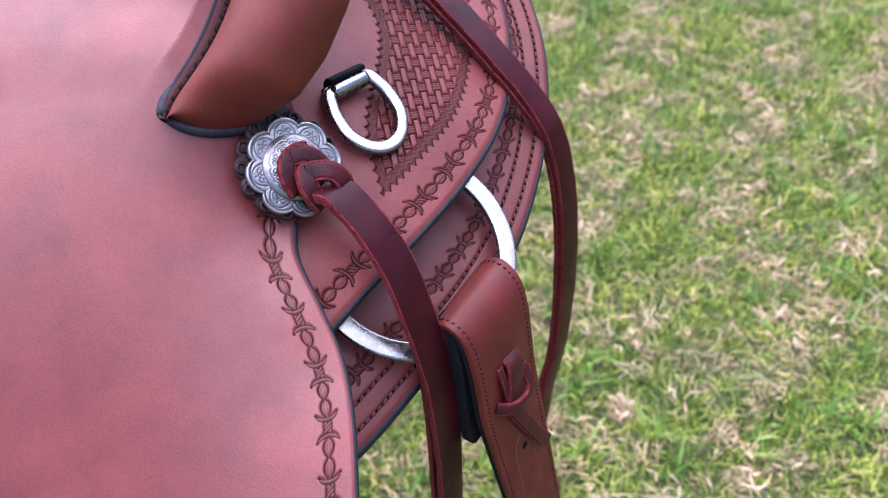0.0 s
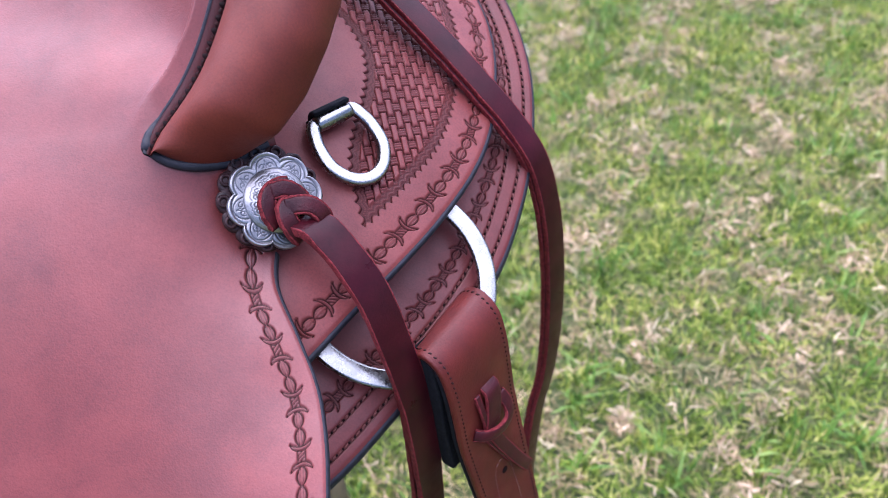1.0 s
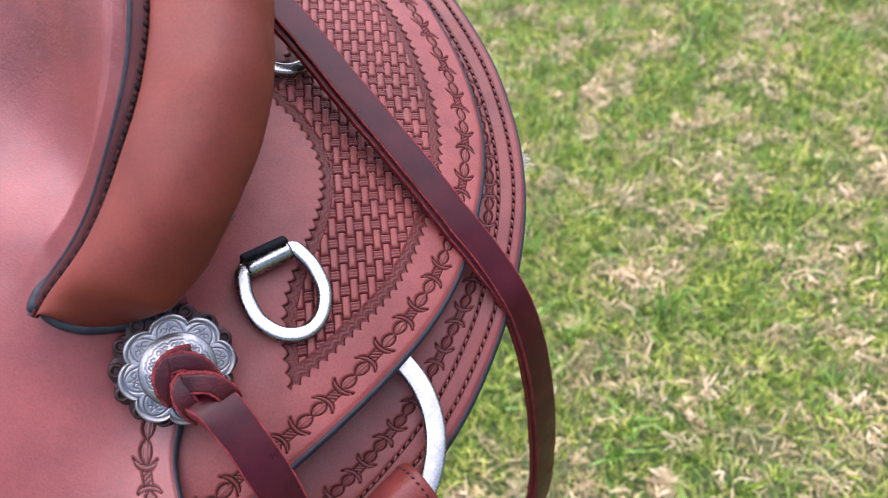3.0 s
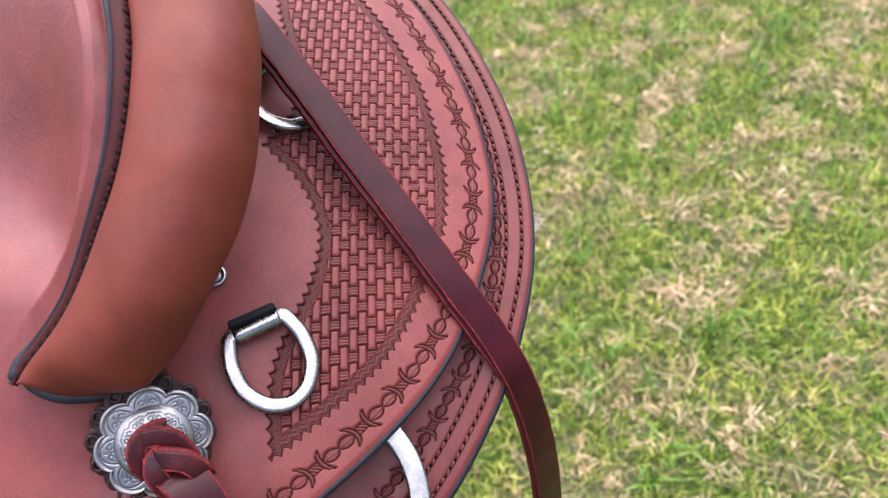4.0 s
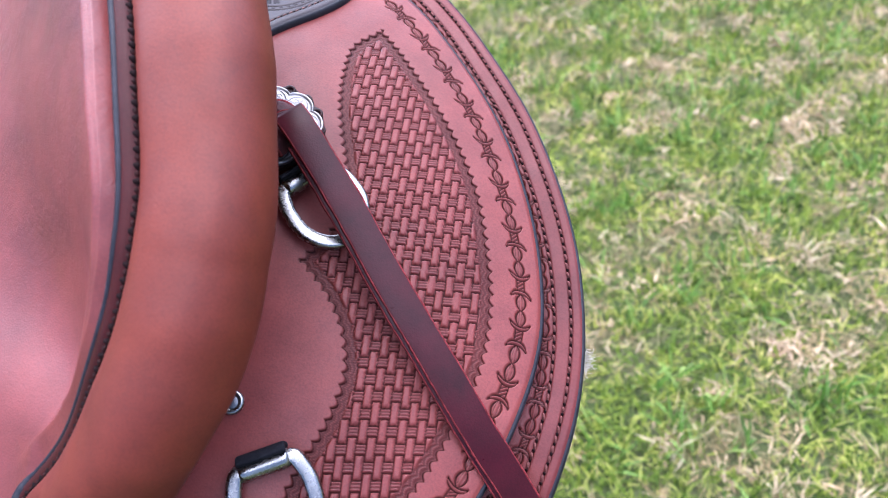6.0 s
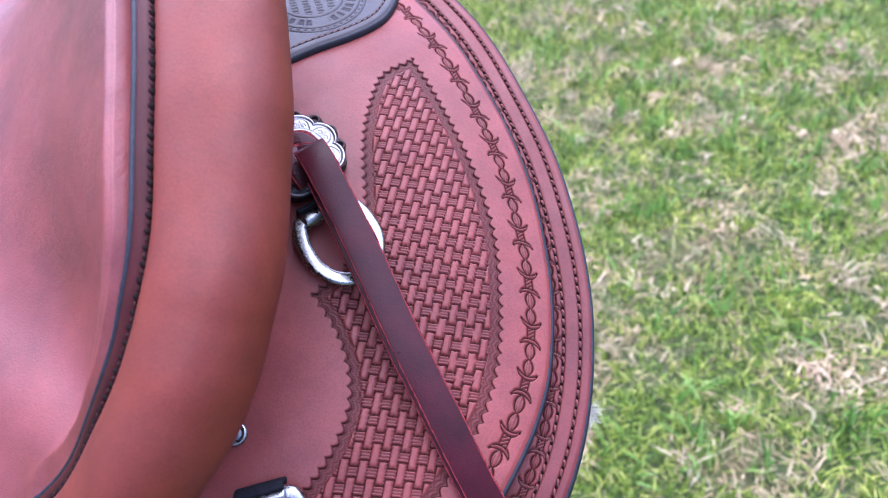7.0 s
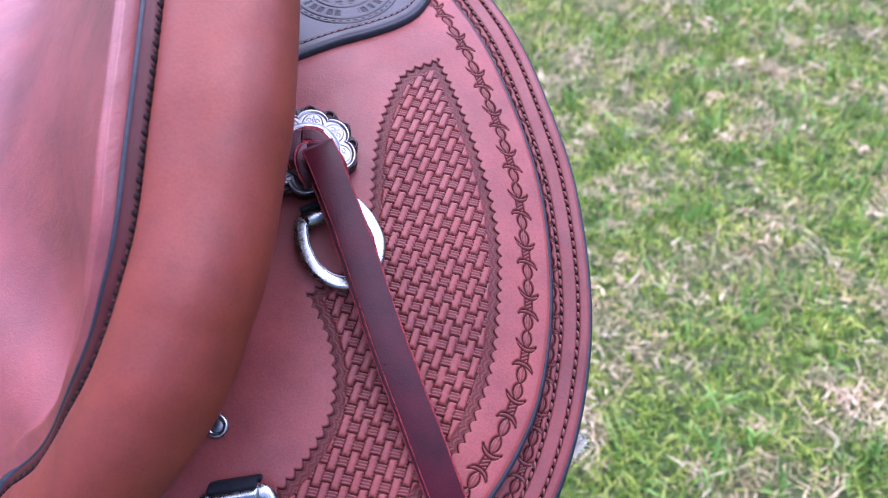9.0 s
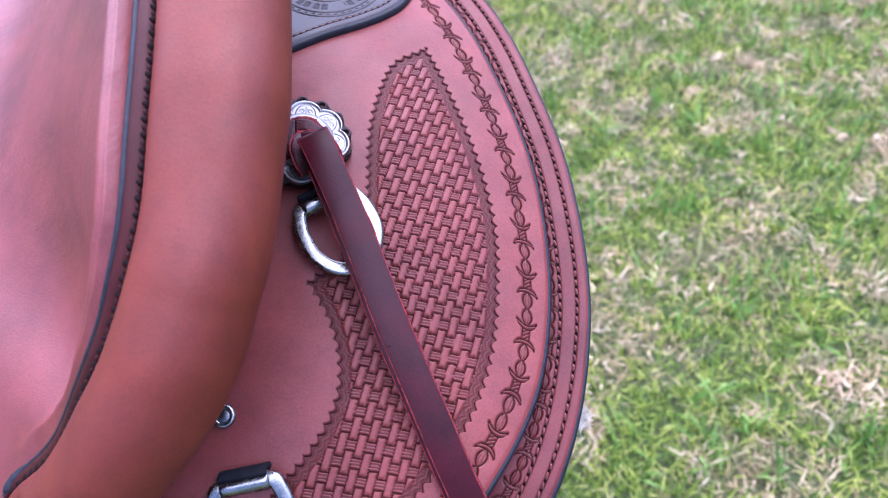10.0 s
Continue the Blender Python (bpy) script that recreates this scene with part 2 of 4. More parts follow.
# ---- ground ----
n = 161
gx = np.sign(np.linspace(-1, 1, n)) * np.abs(np.linspace(-1, 1, n))**3.5 * 400
X, Y = np.meshgrid(gx + 0.4, gx + 1.3, indexing="ij")


def ground_height(x, y):
    return 0.006 * np.sin(x * 5.1 + 1.0) * np.cos(y * 4.3) + 0.004 * np.sin(x * 13.0 + y * 9.0)


def soil_material():
    m, nt, p, tc = nodes_of("turf_soil")
    o = tc.outputs["Object"]
    big = noise_node(nt, o, 4.0, 5)
    fine = noise_node(nt, o, 90, 5, 0.7)
    a = ramp_node(nt, fine.outputs["Fac"], [(0.3, (0.045, 0.050, 0.016)), (0.5, (0.085, 0.098, 0.028)), (0.7, (0.18, 0.16, 0.075))]).outputs["Color"]
    b = ramp_node(nt, fine.outputs["Fac"], [(0.3, (0.030, 0.045, 0.010)), (0.6, (0.075, 0.12, 0.022)), (0.8, (0.15, 0.16, 0.05))]).outputs["Color"]
    nt.links.new(mix_node(nt, ramp_node(nt, big.outputs["Fac"], [(0.4, (0, 0, 0)), (0.6, (1, 1, 1))]).outputs["Color"], a, b), p.inputs["Base Color"])
    p.inputs["Roughness"].default_value = 0.95
    nt.links.new(bump_node(nt, fine.outputs["Fac"], 1.0, 0.02), p.inputs["Normal"])
    return m


ground = mesh_object("ground", np.stack([X, Y, ground_height(X, Y)], -1).reshape(-1, 3), grid_faces(n, n), soil_material())
tagged(ground, "mown lawn soil under green and straw-coloured grass", "ground", kind="structure")


def blade_material(name, stops, rough=0.55, trans=0.25):
    m, nt, p, tc = nodes_of(name)
    geo = nt.nodes.new("ShaderNodeNewGeometry")
    c = ramp_node(nt, geo.outputs["Random Per Island"], stops).outputs["Color"]
    drift = noise_node(nt, tc.outputs["Object"], 11, 3, 0.6)
    c = mix_node(nt, 1.0, c, ramp_node(nt, drift.outputs["Fac"], [(0.34, (0.62, 0.74, 0.60)), (0.5, (1.0, 1.0, 1.0)), (0.66, (1.32, 1.22, 1.25))]).outputs["Color"], "MULTIPLY")
    nt.links.new(c, p.inputs["Base Color"])
    p.inputs["Roughness"].default_value = rough
    p.inputs["Specular IOR Level"].default_value = 0.22
    tr = nt.nodes.new("ShaderNodeBsdfTranslucent")
    nt.links.new(c, tr.inputs["Color"])
    mx = nt.nodes.new("ShaderNodeMixShader")
    mx.inputs["Fac"].default_value = trans
    out = nt.nodes["Material Output"]
    nt.links.new(p.outputs["BSDF"], mx.inputs[1])
    nt.links.new(tr.outputs["BSDF"], mx.inputs[2])
    nt.links.new(mx.outputs["Shader"], out.inputs["Surface"])
    return m


def smooth_noise(x, y, scale, seed):
    """Cheap patchiness over the lawn, about -1 to 1."""
    r = np.random.default_rng(seed)
    out = np.zeros(x.shape)
    for k in range(9):
        a, f, p = r.uniform(0, 2 * np.pi), scale * r.uniform(0.5, 1.8), r.uniform(0, 6.3)
        out += np.sin((x * np.cos(a) + y * np.sin(a)) * f + p)
    return out / 3.0


def blades(name, x, y, rng, length, width, lean, material, label, flat=0.0):
    """Many tapered, bent blades in one mesh."""
    n = len(x)
    az = rng.uniform(0, 2 * np.pi, n)
    ln = length[0] + (length[1] - length[0]) * rng.random(n)**1.3
    wd = width[0] + (width[1] - width[0]) * rng.random(n)
    tilt = np.clip(lean[0] + (lean[1] - lean[0]) * rng.random(n), 0, 1.52)
    dirx, diry = np.cos(az), np.sin(az)
    sx, sy = -diry, dirx
    twist = rng.uniform(-0.7, 0.7, n)
    sx, sy = sx * np.cos(twist), sy * np.cos(twist)
    sz = np.sin(twist)
    z0 = ground_height(x, y) + flat * rng.random(n)
    v = np.zeros((n, 5, 3), np.float32)
    px, py, pz = x.copy(), y.copy(), z0.copy()
    for k, (w, bend, seg) in enumerate(((0.8, 0.7, 0.0), (1.0, 1.0, 0.45), (0.0, 1.35, 0.55))):
        a = np.clip(tilt * bend, 0, 1.6)
        px, py, pz = px + dirx * np.sin(a) * ln * seg, py + diry * np.sin(a) * ln * seg, pz + np.cos(a) * ln * seg
        if k < 2:
            for q, sg in ((0, -1), (1, 1)):
                v[:, 2 * k + q] = np.stack([px + sg * sx * wd * w / 2, py + sg * sy * wd * w / 2, pz + sg * sz * wd * w / 2], 1)
        else:
            v[:, 4] = np.stack([px, py, pz], 1)
    base = (np.arange(n) * 5)[:, None]
    f = np.concatenate([base + np.array([0, 1, 3])[None], base + np.array([0, 3, 2])[None], base + np.array([2, 3, 4])[None]], 1).reshape(-1, 3)
    ob = mesh_object(name, v.reshape(-1, 3), f, material, None, label, smooth=False)
    return tagged(ob, label, "grass", kind="stuff")


GREEN = blade_material("grass_blade", [(0.0, (0.034, 0.066, 0.007)), (0.35, (0.115, 0.182, 0.018)), (0.7, (0.245, 0.310, 0.038)), (1.0, (0.44, 0.43, 0.120))])
DRY = blade_material("dry_grass", [(0.0, (0.13, 0.095, 0.040)), (0.45, (0.26, 0.200, 0.090)), (0.8, (0.37, 0.290, 0.150)), (1.0, (0.50, 0.40, 0.24))], 0.7, 0.15)
WEED = blade_material("broad_grass_blade", [(0.0, (0.07, 0.15, 0.025)), (0.6, (0.14, 0.26, 0.04)), (1.0, (0.27, 0.38, 0.10))], 0.45, 0.3)
LITTER = blade_material("straw_litter", [(0.0, (0.19, 0.135, 0.070)), (0.5, (0.31, 0.235, 0.135)), (1.0, (0.50, 0.40, 0.26))], 0.8, 0.1)
rng = np.random.default_rng(11)


def scatter(n, keep):
    x, y = rng.uniform(-2.3, 2.9, n), rng.uniform(-1.1, 4.1, n)
    far = np.clip((np.hypot(x - 0.3, y - 1.5) - 1.45) / 1.1, 0, 1)
    k = rng.random(n) < keep(x, y) * (1 - far)**2
    return x[k], y[k]


def patchy(x, y):
    return 0.28 * smooth_noise(x, y, 15, 4) + 0.42 * smooth_noise(x, y, 55, 5) + 0.34 * smooth_noise(x, y, 130, 6)


lush = lambda x, y: np.clip(0.70 + 1.2 * patchy(x, y), 0.05, 1)
bare = lambda x, y: np.clip(0.24 - 1.8 * patchy(x, y), 0.015, 1)
blades("lawn_grass", *scatter(760000, lush), rng, (0.014, 0.042), (0.0018, 0.0040), (0.25, 1.35), GREEN, "short green lawn grass with uneven patches")
blades("dry_grass", *scatter(460000, bare), rng, (0.012, 0.042), (0.0012, 0.0030), (0.7, 1.5), DRY, "straw-coloured dead grass lying in the lawn", 0.014)


def clustered(n, each, spread, seed, keep):
    """Clumps of blades, more of them where keep is high."""
    r = np.random.default_rng(seed)
    cx, cy = r.uniform(-0.6, 1.7, 8 * n), r.uniform(0.3, 3.1, 8 * n)
    near = np.where(r.random(8 * n) < keep(cx, cy))[0][:n]
    cx, cy = cx[near], cy[near]
    m = len(near) * each
    size = np.repeat(r.uniform(0.5, 1.6, len(near)), each)
    return np.repeat(cx, each) + size * spread * r.standard_normal(m), np.repeat(cy, each) + size * spread * r.standard_normal(m)


blades("grass_tufts", *clustered(520, 11, 0.012, 21, lush), rng, (0.03, 0.080), (0.0030, 0.0060), (0.10, 1.1), WEED, "brighter tufts of broad-bladed grass")
blades("straw_litter", *clustered(1000, 13, 0.012, 22, bare), rng, (0.012, 0.040), (0.0018, 0.0048), (0.9, 1.50), LITTER, "pale straw and dry leaf litter", 0.022)


# ---- the forms of the saddle: heights over the plan ----
def jockey_height(x, y):
    u, v = x - 0.05, y - 0.45
    return (0.859 + 0.334 * v - 0.741 * v**2 + 0.403 * v**3 - 0.484 * u + 0.048 * u * v + 1.954 * u * v**2
            - 0.624 * u**2 - 2.504 * u**2 * v - 0.458 * u**3)


def skirt_height(x, y):
    u, v = x - 0.05, y - 0.45
    return 0.8265 + 0.4539 * v - 0.3149 * v**2 - 0.257 * u + 0.7829 * u * v + 0.6879 * u**2


BIND = spline([(-0.053, 0.328, 0.882), (-0.027, 0.347, 0.908), (-0.010, 0.367, 0.938), (-0.003, 0.385, 0.957), (-0.002, 0.402, 0.973), (-0.006, 0.421, 0.988),
               (-0.019, 0.447, 1.006), (-0.034, 0.472, 1.020), (-0.062, 0.510, 1.036), (-0.100, 0.552, 1.046), (-0.145, 0.592, 1.048)], step=0.0012)
lead = np.clip(1 - np.arange(len(BIND)) / 12.0, 0, 1)**2
BIND = BIND + lead[:, None] * np.array((0.0022, -0.0031, 0.0))
bs = lengths(BIND)
bt = unit(np.gradient(BIND, axis=0))
bw = unit(np.cross(bt, (0, 0, 1.0)))
bn = np.cross(bw, bt)


FLOOR = 0.902
SEAT_FORM = np.array([
    (-0.012, 0.308, 0.830), (-0.003, 0.275, 0.814), (0.008, 0.251, 0.799), (0.012, 0.229, 0.790), (-0.022, 0.327, 0.851), (-0.032, 0.318, 0.853),
    (0.003, 0.336, 0.846), (-0.004, 0.350, 0.862), (0.000, 0.318, 0.833), (-0.056, 0.330, 0.876), (-0.058, 0.343, 0.888), (-0.089, 0.386, 0.906),
    (-0.100, 0.330, 0.877), (-0.070, 0.260, 0.812), (-0.150, 0.250, 0.810), (-0.080, 0.200, 0.755), (-0.150, 0.180, 0.738), (-0.010, 0.160, 0.745), (-0.175, 0.460, 0.910), (-0.240, 0.520, 0.915),
    (-0.330, 0.430, 0.905), (-0.150, 0.380, 0.899)])
def near_line(x, y, q):
    """Distance from the points to the polyline q, and how far along it the nearest place is."""
    best, along = np.full(x.shape, 9.0), np.zeros(x.shape)
    s = lengths(q)
    for k in range(len(q) - 1):
        a, b = q[k], q[k + 1] - q[k]
        l2 = b @ b
        t = np.clip(((x - a[0]) * b[0] + (y - a[1]) * b[1]) / l2, 0, 1)
        e = (x - a[0] - t * b[0])**2 + (y - a[1] - t * b[1])**2
        hit = e < best
        best = np.where(hit, e, best)
        along = np.where(hit, s[k] + t * math.sqrt(l2), along)
    return np.sqrt(best), along


# the cantle's whole rim: the far half mirrors this one
ACROSS = unit(bt[-1] * np.array((1, 1, 0)))
RIM = BIND[::4]
RIM = np.vstack([RIM, (RIM - 2 * np.outer((RIM - BIND[-1]) @ ACROSS, ACROSS))[-2::-1]])
RIM_T = unit(np.gradient(RIM[:, :2], axis=0))
RIM_W = np.stack([RIM_T[:, 1], -RIM_T[:, 0]], 1)
# the bowl's wall: distance in from the binding and drop below it
WALL = np.array([(0.0, 0.002), (0.009, 0.0038), (0.018, 0.0065), (0.028, 0.0135), (0.048, 0.033), (0.065, 0.050), (0.080, 0.066), (0.095, 0.080), (0.110, 0.094), (0.125, 0.107), (0.145, 0.123), (0.20, 0.160)])
WALL = spline(WALL, count=120)


SEAT_FORM = np.vstack([SEAT_FORM] + [(BIND[k][0] - bw[k][0] * p, BIND[k][1] - bw[k][1] * p, BIND[k][2] - 0.003 - drop)
                                     for k in range(24, 100, 11) for p, drop in ((0.001, 0.002), (0.018, 0.0065))[:1 if k < 40 else 2]])


def seat_weights():
    """Weights of a thin-plate form through the seat's shaping points."""
    p = SEAT_FORM
    r = np.linalg.norm(p[:, None, :2] - p[None, :, :2], axis=-1)
    n = len(p)
    a = np.zeros((n + 3, n + 3))
    a[:n, :n] = r**2 * np.log(r + 1e-9) + 3e-5 * np.eye(n)
    a[:n, n], a[:n, n + 1:] = 1, p[:, :2]
    a[n, :n], a[n + 1:, :n] = 1, p[:, :2].T
    return np.linalg.solve(a, np.concatenate([p[:, 2], np.zeros(3)]))


SEAT_W = seat_weights()


def ease(t):
    t = np.clip(t, 0, 1)
    return t * t * (3 - 2 * t)


def bowl_height(x, y):
    """The dished wall below the rim: each stretch of the rim slopes inwards, and those that face a place share in its height."""
    dx, dy = x[:, None] - RIM[None, :, 0], y[:, None] - RIM[None, :, 1]
    p = -(dx * RIM_W[None, :, 0] + dy * RIM_W[None, :, 1])
    side = dx * RIM_T[None, :, 0] + dy * RIM_T[None, :, 1]
    climb = np.gradient(RIM[:, 2]) / np.linalg.norm(np.gradient(RIM[:, :2], axis=0), axis=1)
    h = RIM[None, :, 2] - 0.003 + np.clip(side, -0.03, 0.03) * climb[None] - np.interp(p, WALL[:, 0], WALL[:, 1])
    floor = (FLOOR + 0.026 * ease((y - 0.36) / 0.13))[:, None]
    h = 0.008 * np.logaddexp(h / 0.008, floor / 0.008)
    pull = -(side / (0.008 + 0.20 * np.abs(p)))**2 - np.abs(p) / 0.02
    wt = np.exp(pull - pull.max(1, keepdims=True))
    return (h * wt).sum(1) / wt.sum(1)


def seat_height(x, y):
    """The side flap, and the bowl under the cantle."""
    sh = np.shape(x)
    x, y = np.ravel(x), np.ravel(y)
    r = np.hypot(x[:, None] - SEAT_FORM[None, :, 0], y[:, None] - SEAT_FORM[None, :, 1])
    flap = (r**2 * np.log(r + 1e-9)) @ SEAT_W[:-3] + SEAT_W[-3] + SEAT_W[-2] * x + SEAT_W[-1] * y
    w = ease((y - 0.340) / 0.050)
    return (flap + (bowl_height(x, y) - flap) * w).reshape(sh)


def seat_rim(x, y, base):
    """Height that the padded rim adds along the cantle."""
    sh = x.shape
    x, y, base = x.ravel(), y.ravel(), base.ravel()
    go = unit(BIND[0] - BIND[8])
    line = np.vstack([BIND[0] + go * 0.04, BIND[0] + go * 0.02, BIND])
    plan = lengths(line[:, :2])
    tan = unit(np.gradient(line[:, :2], axis=0))
    out = np.zeros(x.shape)
    near = np.where((x > -0.26) & (x < 0.03) & (y > 0.28))[0]
    px, py = x[near], y[near]
    dist, along = near_line(px, py, line[:, :2])
    cx, cy, zc = (np.interp(along, plan, line[:, k]) for k in range(3))
    tx, ty = (np.interp(along, plan, tan[:, k]) for k in range(2))
    p = np.where(tx * (py - cy) - ty * (px - cx) > 0, dist, -dist)
    sc = along - plan[2]
    low = ease((sc - 0.002) / 0.045)
    crest = np.interp(sc, (0.02, 0.05, 0.17), (0.0180, 0.0188, 0.0195))
    step = 0.0085 * (1 - ease((p - crest) / 0.0032)) + 0.0012 * np.exp(-((p - crest + 0.001) / 0.0022)**2)
    add = low * step * ease((p + 0.014) / 0.012)
    cap = zc - 0.0042 - base[near]
    cap = cap + np.clip(p - 0.0100, 0, 1) * 1.0
    out[near] = add + ease(sc / 0.015) * np.minimum(cap - add, 0) * ease((0.030 - p) / 0.012)
    return out.reshape(sh)


JOCKEY_EDGE = [(-0.010, 0.258), (0.010, 0.279), (0.027, 0.299), (0.052, 0.3285), (0.073, 0.357), (0.092, 0.390), (0.103, 0.422), (0.1078, 0.461),
               (0.107, 0.490), (0.101, 0.514), (0.089, 0.541), (0.073, 0.566), (0.056, 0.587), (0.036, 0.606), (0.010, 0.627), (-0.015, 0.645),
               (-0.046, 0.663), (-0.100, 0.690)]
JOCKEY_INNER = [(-0.018, 0.280), (-0.020, 0.330), (-0.035, 0.400), (-0.060, 0.460), (-0.095, 0.520), (-0.130, 0.580), (-0.160, 0.640)]
SKIRT_EDGE = [(-0.030, 0.204), (0.016, 0.248), (0.045, 0.281), (0.078, 0.320), (0.104, 0.359), (0.120, 0.397), (0.1285, 0.432), (0.131, 0.467),
              (0.127, 0.497), (0.118, 0.525), (0.106, 0.550), (0.088, 0.577), (0.064, 0.606), (0.036, 0.632), (0.004, 0.658), (-0.028, 0.677), (-0.090, 0.705)]
SEAT_EDGE = [(0.0265, 0.170), (0.0235, 0.195), (0.0228, 0.215), (0.0215, 0.235), (0.0168, 0.257), (0.0072, 0.278), (-0.0033, 0.300), (-0.0035, 0.318), (0.002, 0.336), (-0.002, 0.350),
             (-0.012, 0.366), (-0.007, 0.385), (-0.009, 0.419), (-0.022, 0.445), (-0.037, 0.470), (-0.064, 0.507), (-0.102, 0.549), (-0.147, 0.589)]
SEAT_FAR = [(-0.130, 0.130), (-0.210, 0.180), (-0.290, 0.280), (-0.400, 0.400), (-0.450, 0.540), (-0.400, 0.700)]
WEAVE = [(-0.025, 0.616), (-0.007, 0.604), (0.020, 0.583), (0.040, 0.565), (0.058, 0.544), (0.071, 0.521), (0.081, 0.498), (0.086, 0.474), (0.086, 0.455),
         (0.083, 0.433), (0.078, 0.411), (0.070, 0.391), (0.056, 0.369), (0.045, 0.354), (0.035, 0.341)]
WEAVE_IN = [(0.035, 0.341), (0.030, 0.357), (0.0275, 0.375), (0.030, 0.395), (0.0335, 0.411), (0.0345, 0.428), (0.032, 0.441), (0.024, 0.454), (0.012, 0.464), (-0.003, 0.4715)]
WEAVE_UP = [(-0.003, 0.4715), (0.004, 0.492), (0.0035, 0.510), (-0.005, 0.528), (-0.013, 0.541), (-0.023, 0.560), (-0.030, 0.580), (-0.033, 0.598), (-0.025, 0.616)]


# ---- tooling: depth of the stamped pattern (metres) and stain, from places along and across a border ----
def stroke_depth(px, py, qx, qy, width, press):
    """Depth pressed by a line tool along the polyline q at the points p."""
    best = np.full(px.shape, 9.0)
    for k in range(len(qx) - 1):
        ax, ay, bx, by = qx[k], qy[k], qx[k + 1] - qx[k], qy[k + 1] - qy[k]
        t = np.clip(((px - ax) * bx + (py - ay) * by) / (bx * bx + by * by + 1e-12), 0, 1)
        best = np.minimum(best, (px - ax - t * bx)**2 + (py - ay - t * by)**2)
    return press * np.exp(-best / (width * width))


WIRE = 0.0235


def barbed_wire(s, d):
    """Twisted two-strand wire with a wrapped knot and two crescent barbs once a period: returns depth and stain."""
    u = np.mod(s + WIRE / 2, WIRE) - WIRE / 2
    depth, stain = np.zeros(s.shape), np.zeros(s.shape)
    near = np.abs(d) < 0.0075
    x, y = u[near], d[near]
    ax, ay = np.abs(x), np.abs(y)
    a = np.clip((ax - 0.0042) / (WIRE / 2 - 0.0042), 0, 1)
    half = 0.0020 * np.sin(np.pi * a)**0.7 + 0.00010
    line = lambda e, w: np.exp(-(e / w)**2)
    strand = ax > 0.0042
    rim = line(ay - half, 0.00046) * strand
    veins = line(ay - 0.40 * half, 0.00022) * strand * (half > 0.0009)
    lens = (ay < half) * strand
    b = np.clip(y / 0.0046, -1, 1)
    arc = 0.0024 + 0.0036 * (1 - np.sqrt(1 - 0.96 * b * b))
    fat = 0.0017 * (1 - 0.50 * b**4)
    on = np.clip((0.0047 - ay) / 0.0003, 0, 1)
    barb = on * (ax > arc) * (ax < arc + fat)
    ends = line(ay - 0.0046, 0.0004) * (ax > arc - 0.0002) * (ax < arc + fat + 0.0002)
    barb_rim = np.maximum(on * np.maximum(line(ax - arc, 0.00042), line(ax - arc - fat, 0.00038)), ends)
    wrap = (ax < 0.0026) * (ay < 0.0017)
    wraps = wrap * (0.5 + 0.5 * np.cos((x + 0.8 * y) * 2 * np.pi / 0.0017))
    wrap_rim = (ax < 0.0024) * line(ay - 0.0017, 0.00032)
    cut = np.max([rim, 0.6 * veins, barb_rim, 0.8 * wraps, wrap_rim], axis=0)
    fill = np.max([0.20 * lens, 0.30 * barb, 0.25 * wrap], axis=0)
    depth[near] = 0.0012 * cut + 0.0004 * fill + 0.00035 * line(y, 0.0036)
    stain[near] = np.clip(np.maximum(1.1 * cut, 0.9 * fill), 0, 1)
    return depth, stain


def basket_weave(x, y):
    """Basket stamp: raised bars tied in the middle by roped bands; returns height over the floor of the stamp, and stain."""
    ax, ay, bx, by = 0.0038, 0.00195, 0.0031, -0.0139
    det = ax * by - ay * bx
    dx, dy = x - 0.0426, y - 0.523
    p, q = (dx * by - dy * bx) / det, (ax * dy - ay * dx) / det
    i = np.floor(p + 0.5)
    u = p - i
    v = np.mod(q + 0.5 * np.mod(i, 2) + 0.5, 1.0) - 0.5
    bar_u = ease((0.435 - np.abs(u)) / 0.09)
    bar_v = ease((0.350 - np.abs(v)) / 0.055)
    bar = bar_u * bar_v * (0.90 + 0.10 * np.cos(u * 2.8))
    ends = np.clip((np.abs(v) - 0.24) / 0.09, 0, 1) * (0.5 + 0.5 * np.cos(u * 2 * np.pi * 5.0))
    bar = bar * (1 - 0.60 * ends)
    w = np.abs(np.abs(v) - 0.5)
    tie_v = ease((0.150 - w) / 0.045)
    rope = 0.5 + 0.5 * np.cos(w * 2 * np.pi / 0.105 + 0.4)
    strands = 0.5 + 0.5 * np.cos((u * 4.0 + w * 6.0) * 2 * np.pi)
    tie = tie_v * (0.50 + 0.20 * rope + 0.12 * strands * rope)
    on_bar = bar_u * bar_v
    h = np.maximum(bar, tie * (1 - on_bar))
    stain = 0.86 * np.clip(1.18 - h / 0.52, 0, 1) + (1 - on_bar) * tie_v * (0.40 - 0.34 * rope * (0.5 + 0.5 * strands)) + 0.5 * on_bar * ends * 0.6
    return h, np.clip(stain, 0, 1)


def inside(x, y, q):
    c = np.zeros(x.shape, bool)
    for k in range(len(q)):
        (x1, y1), (x2, y2) = q[k], q[(k + 1) % len(q)]
        if y1 != y2:
            c ^= ((y1 > y) != (y2 > y)) & (x < (x2 - x1) * (y - y1) / (y2 - y1) + x1)
    return c


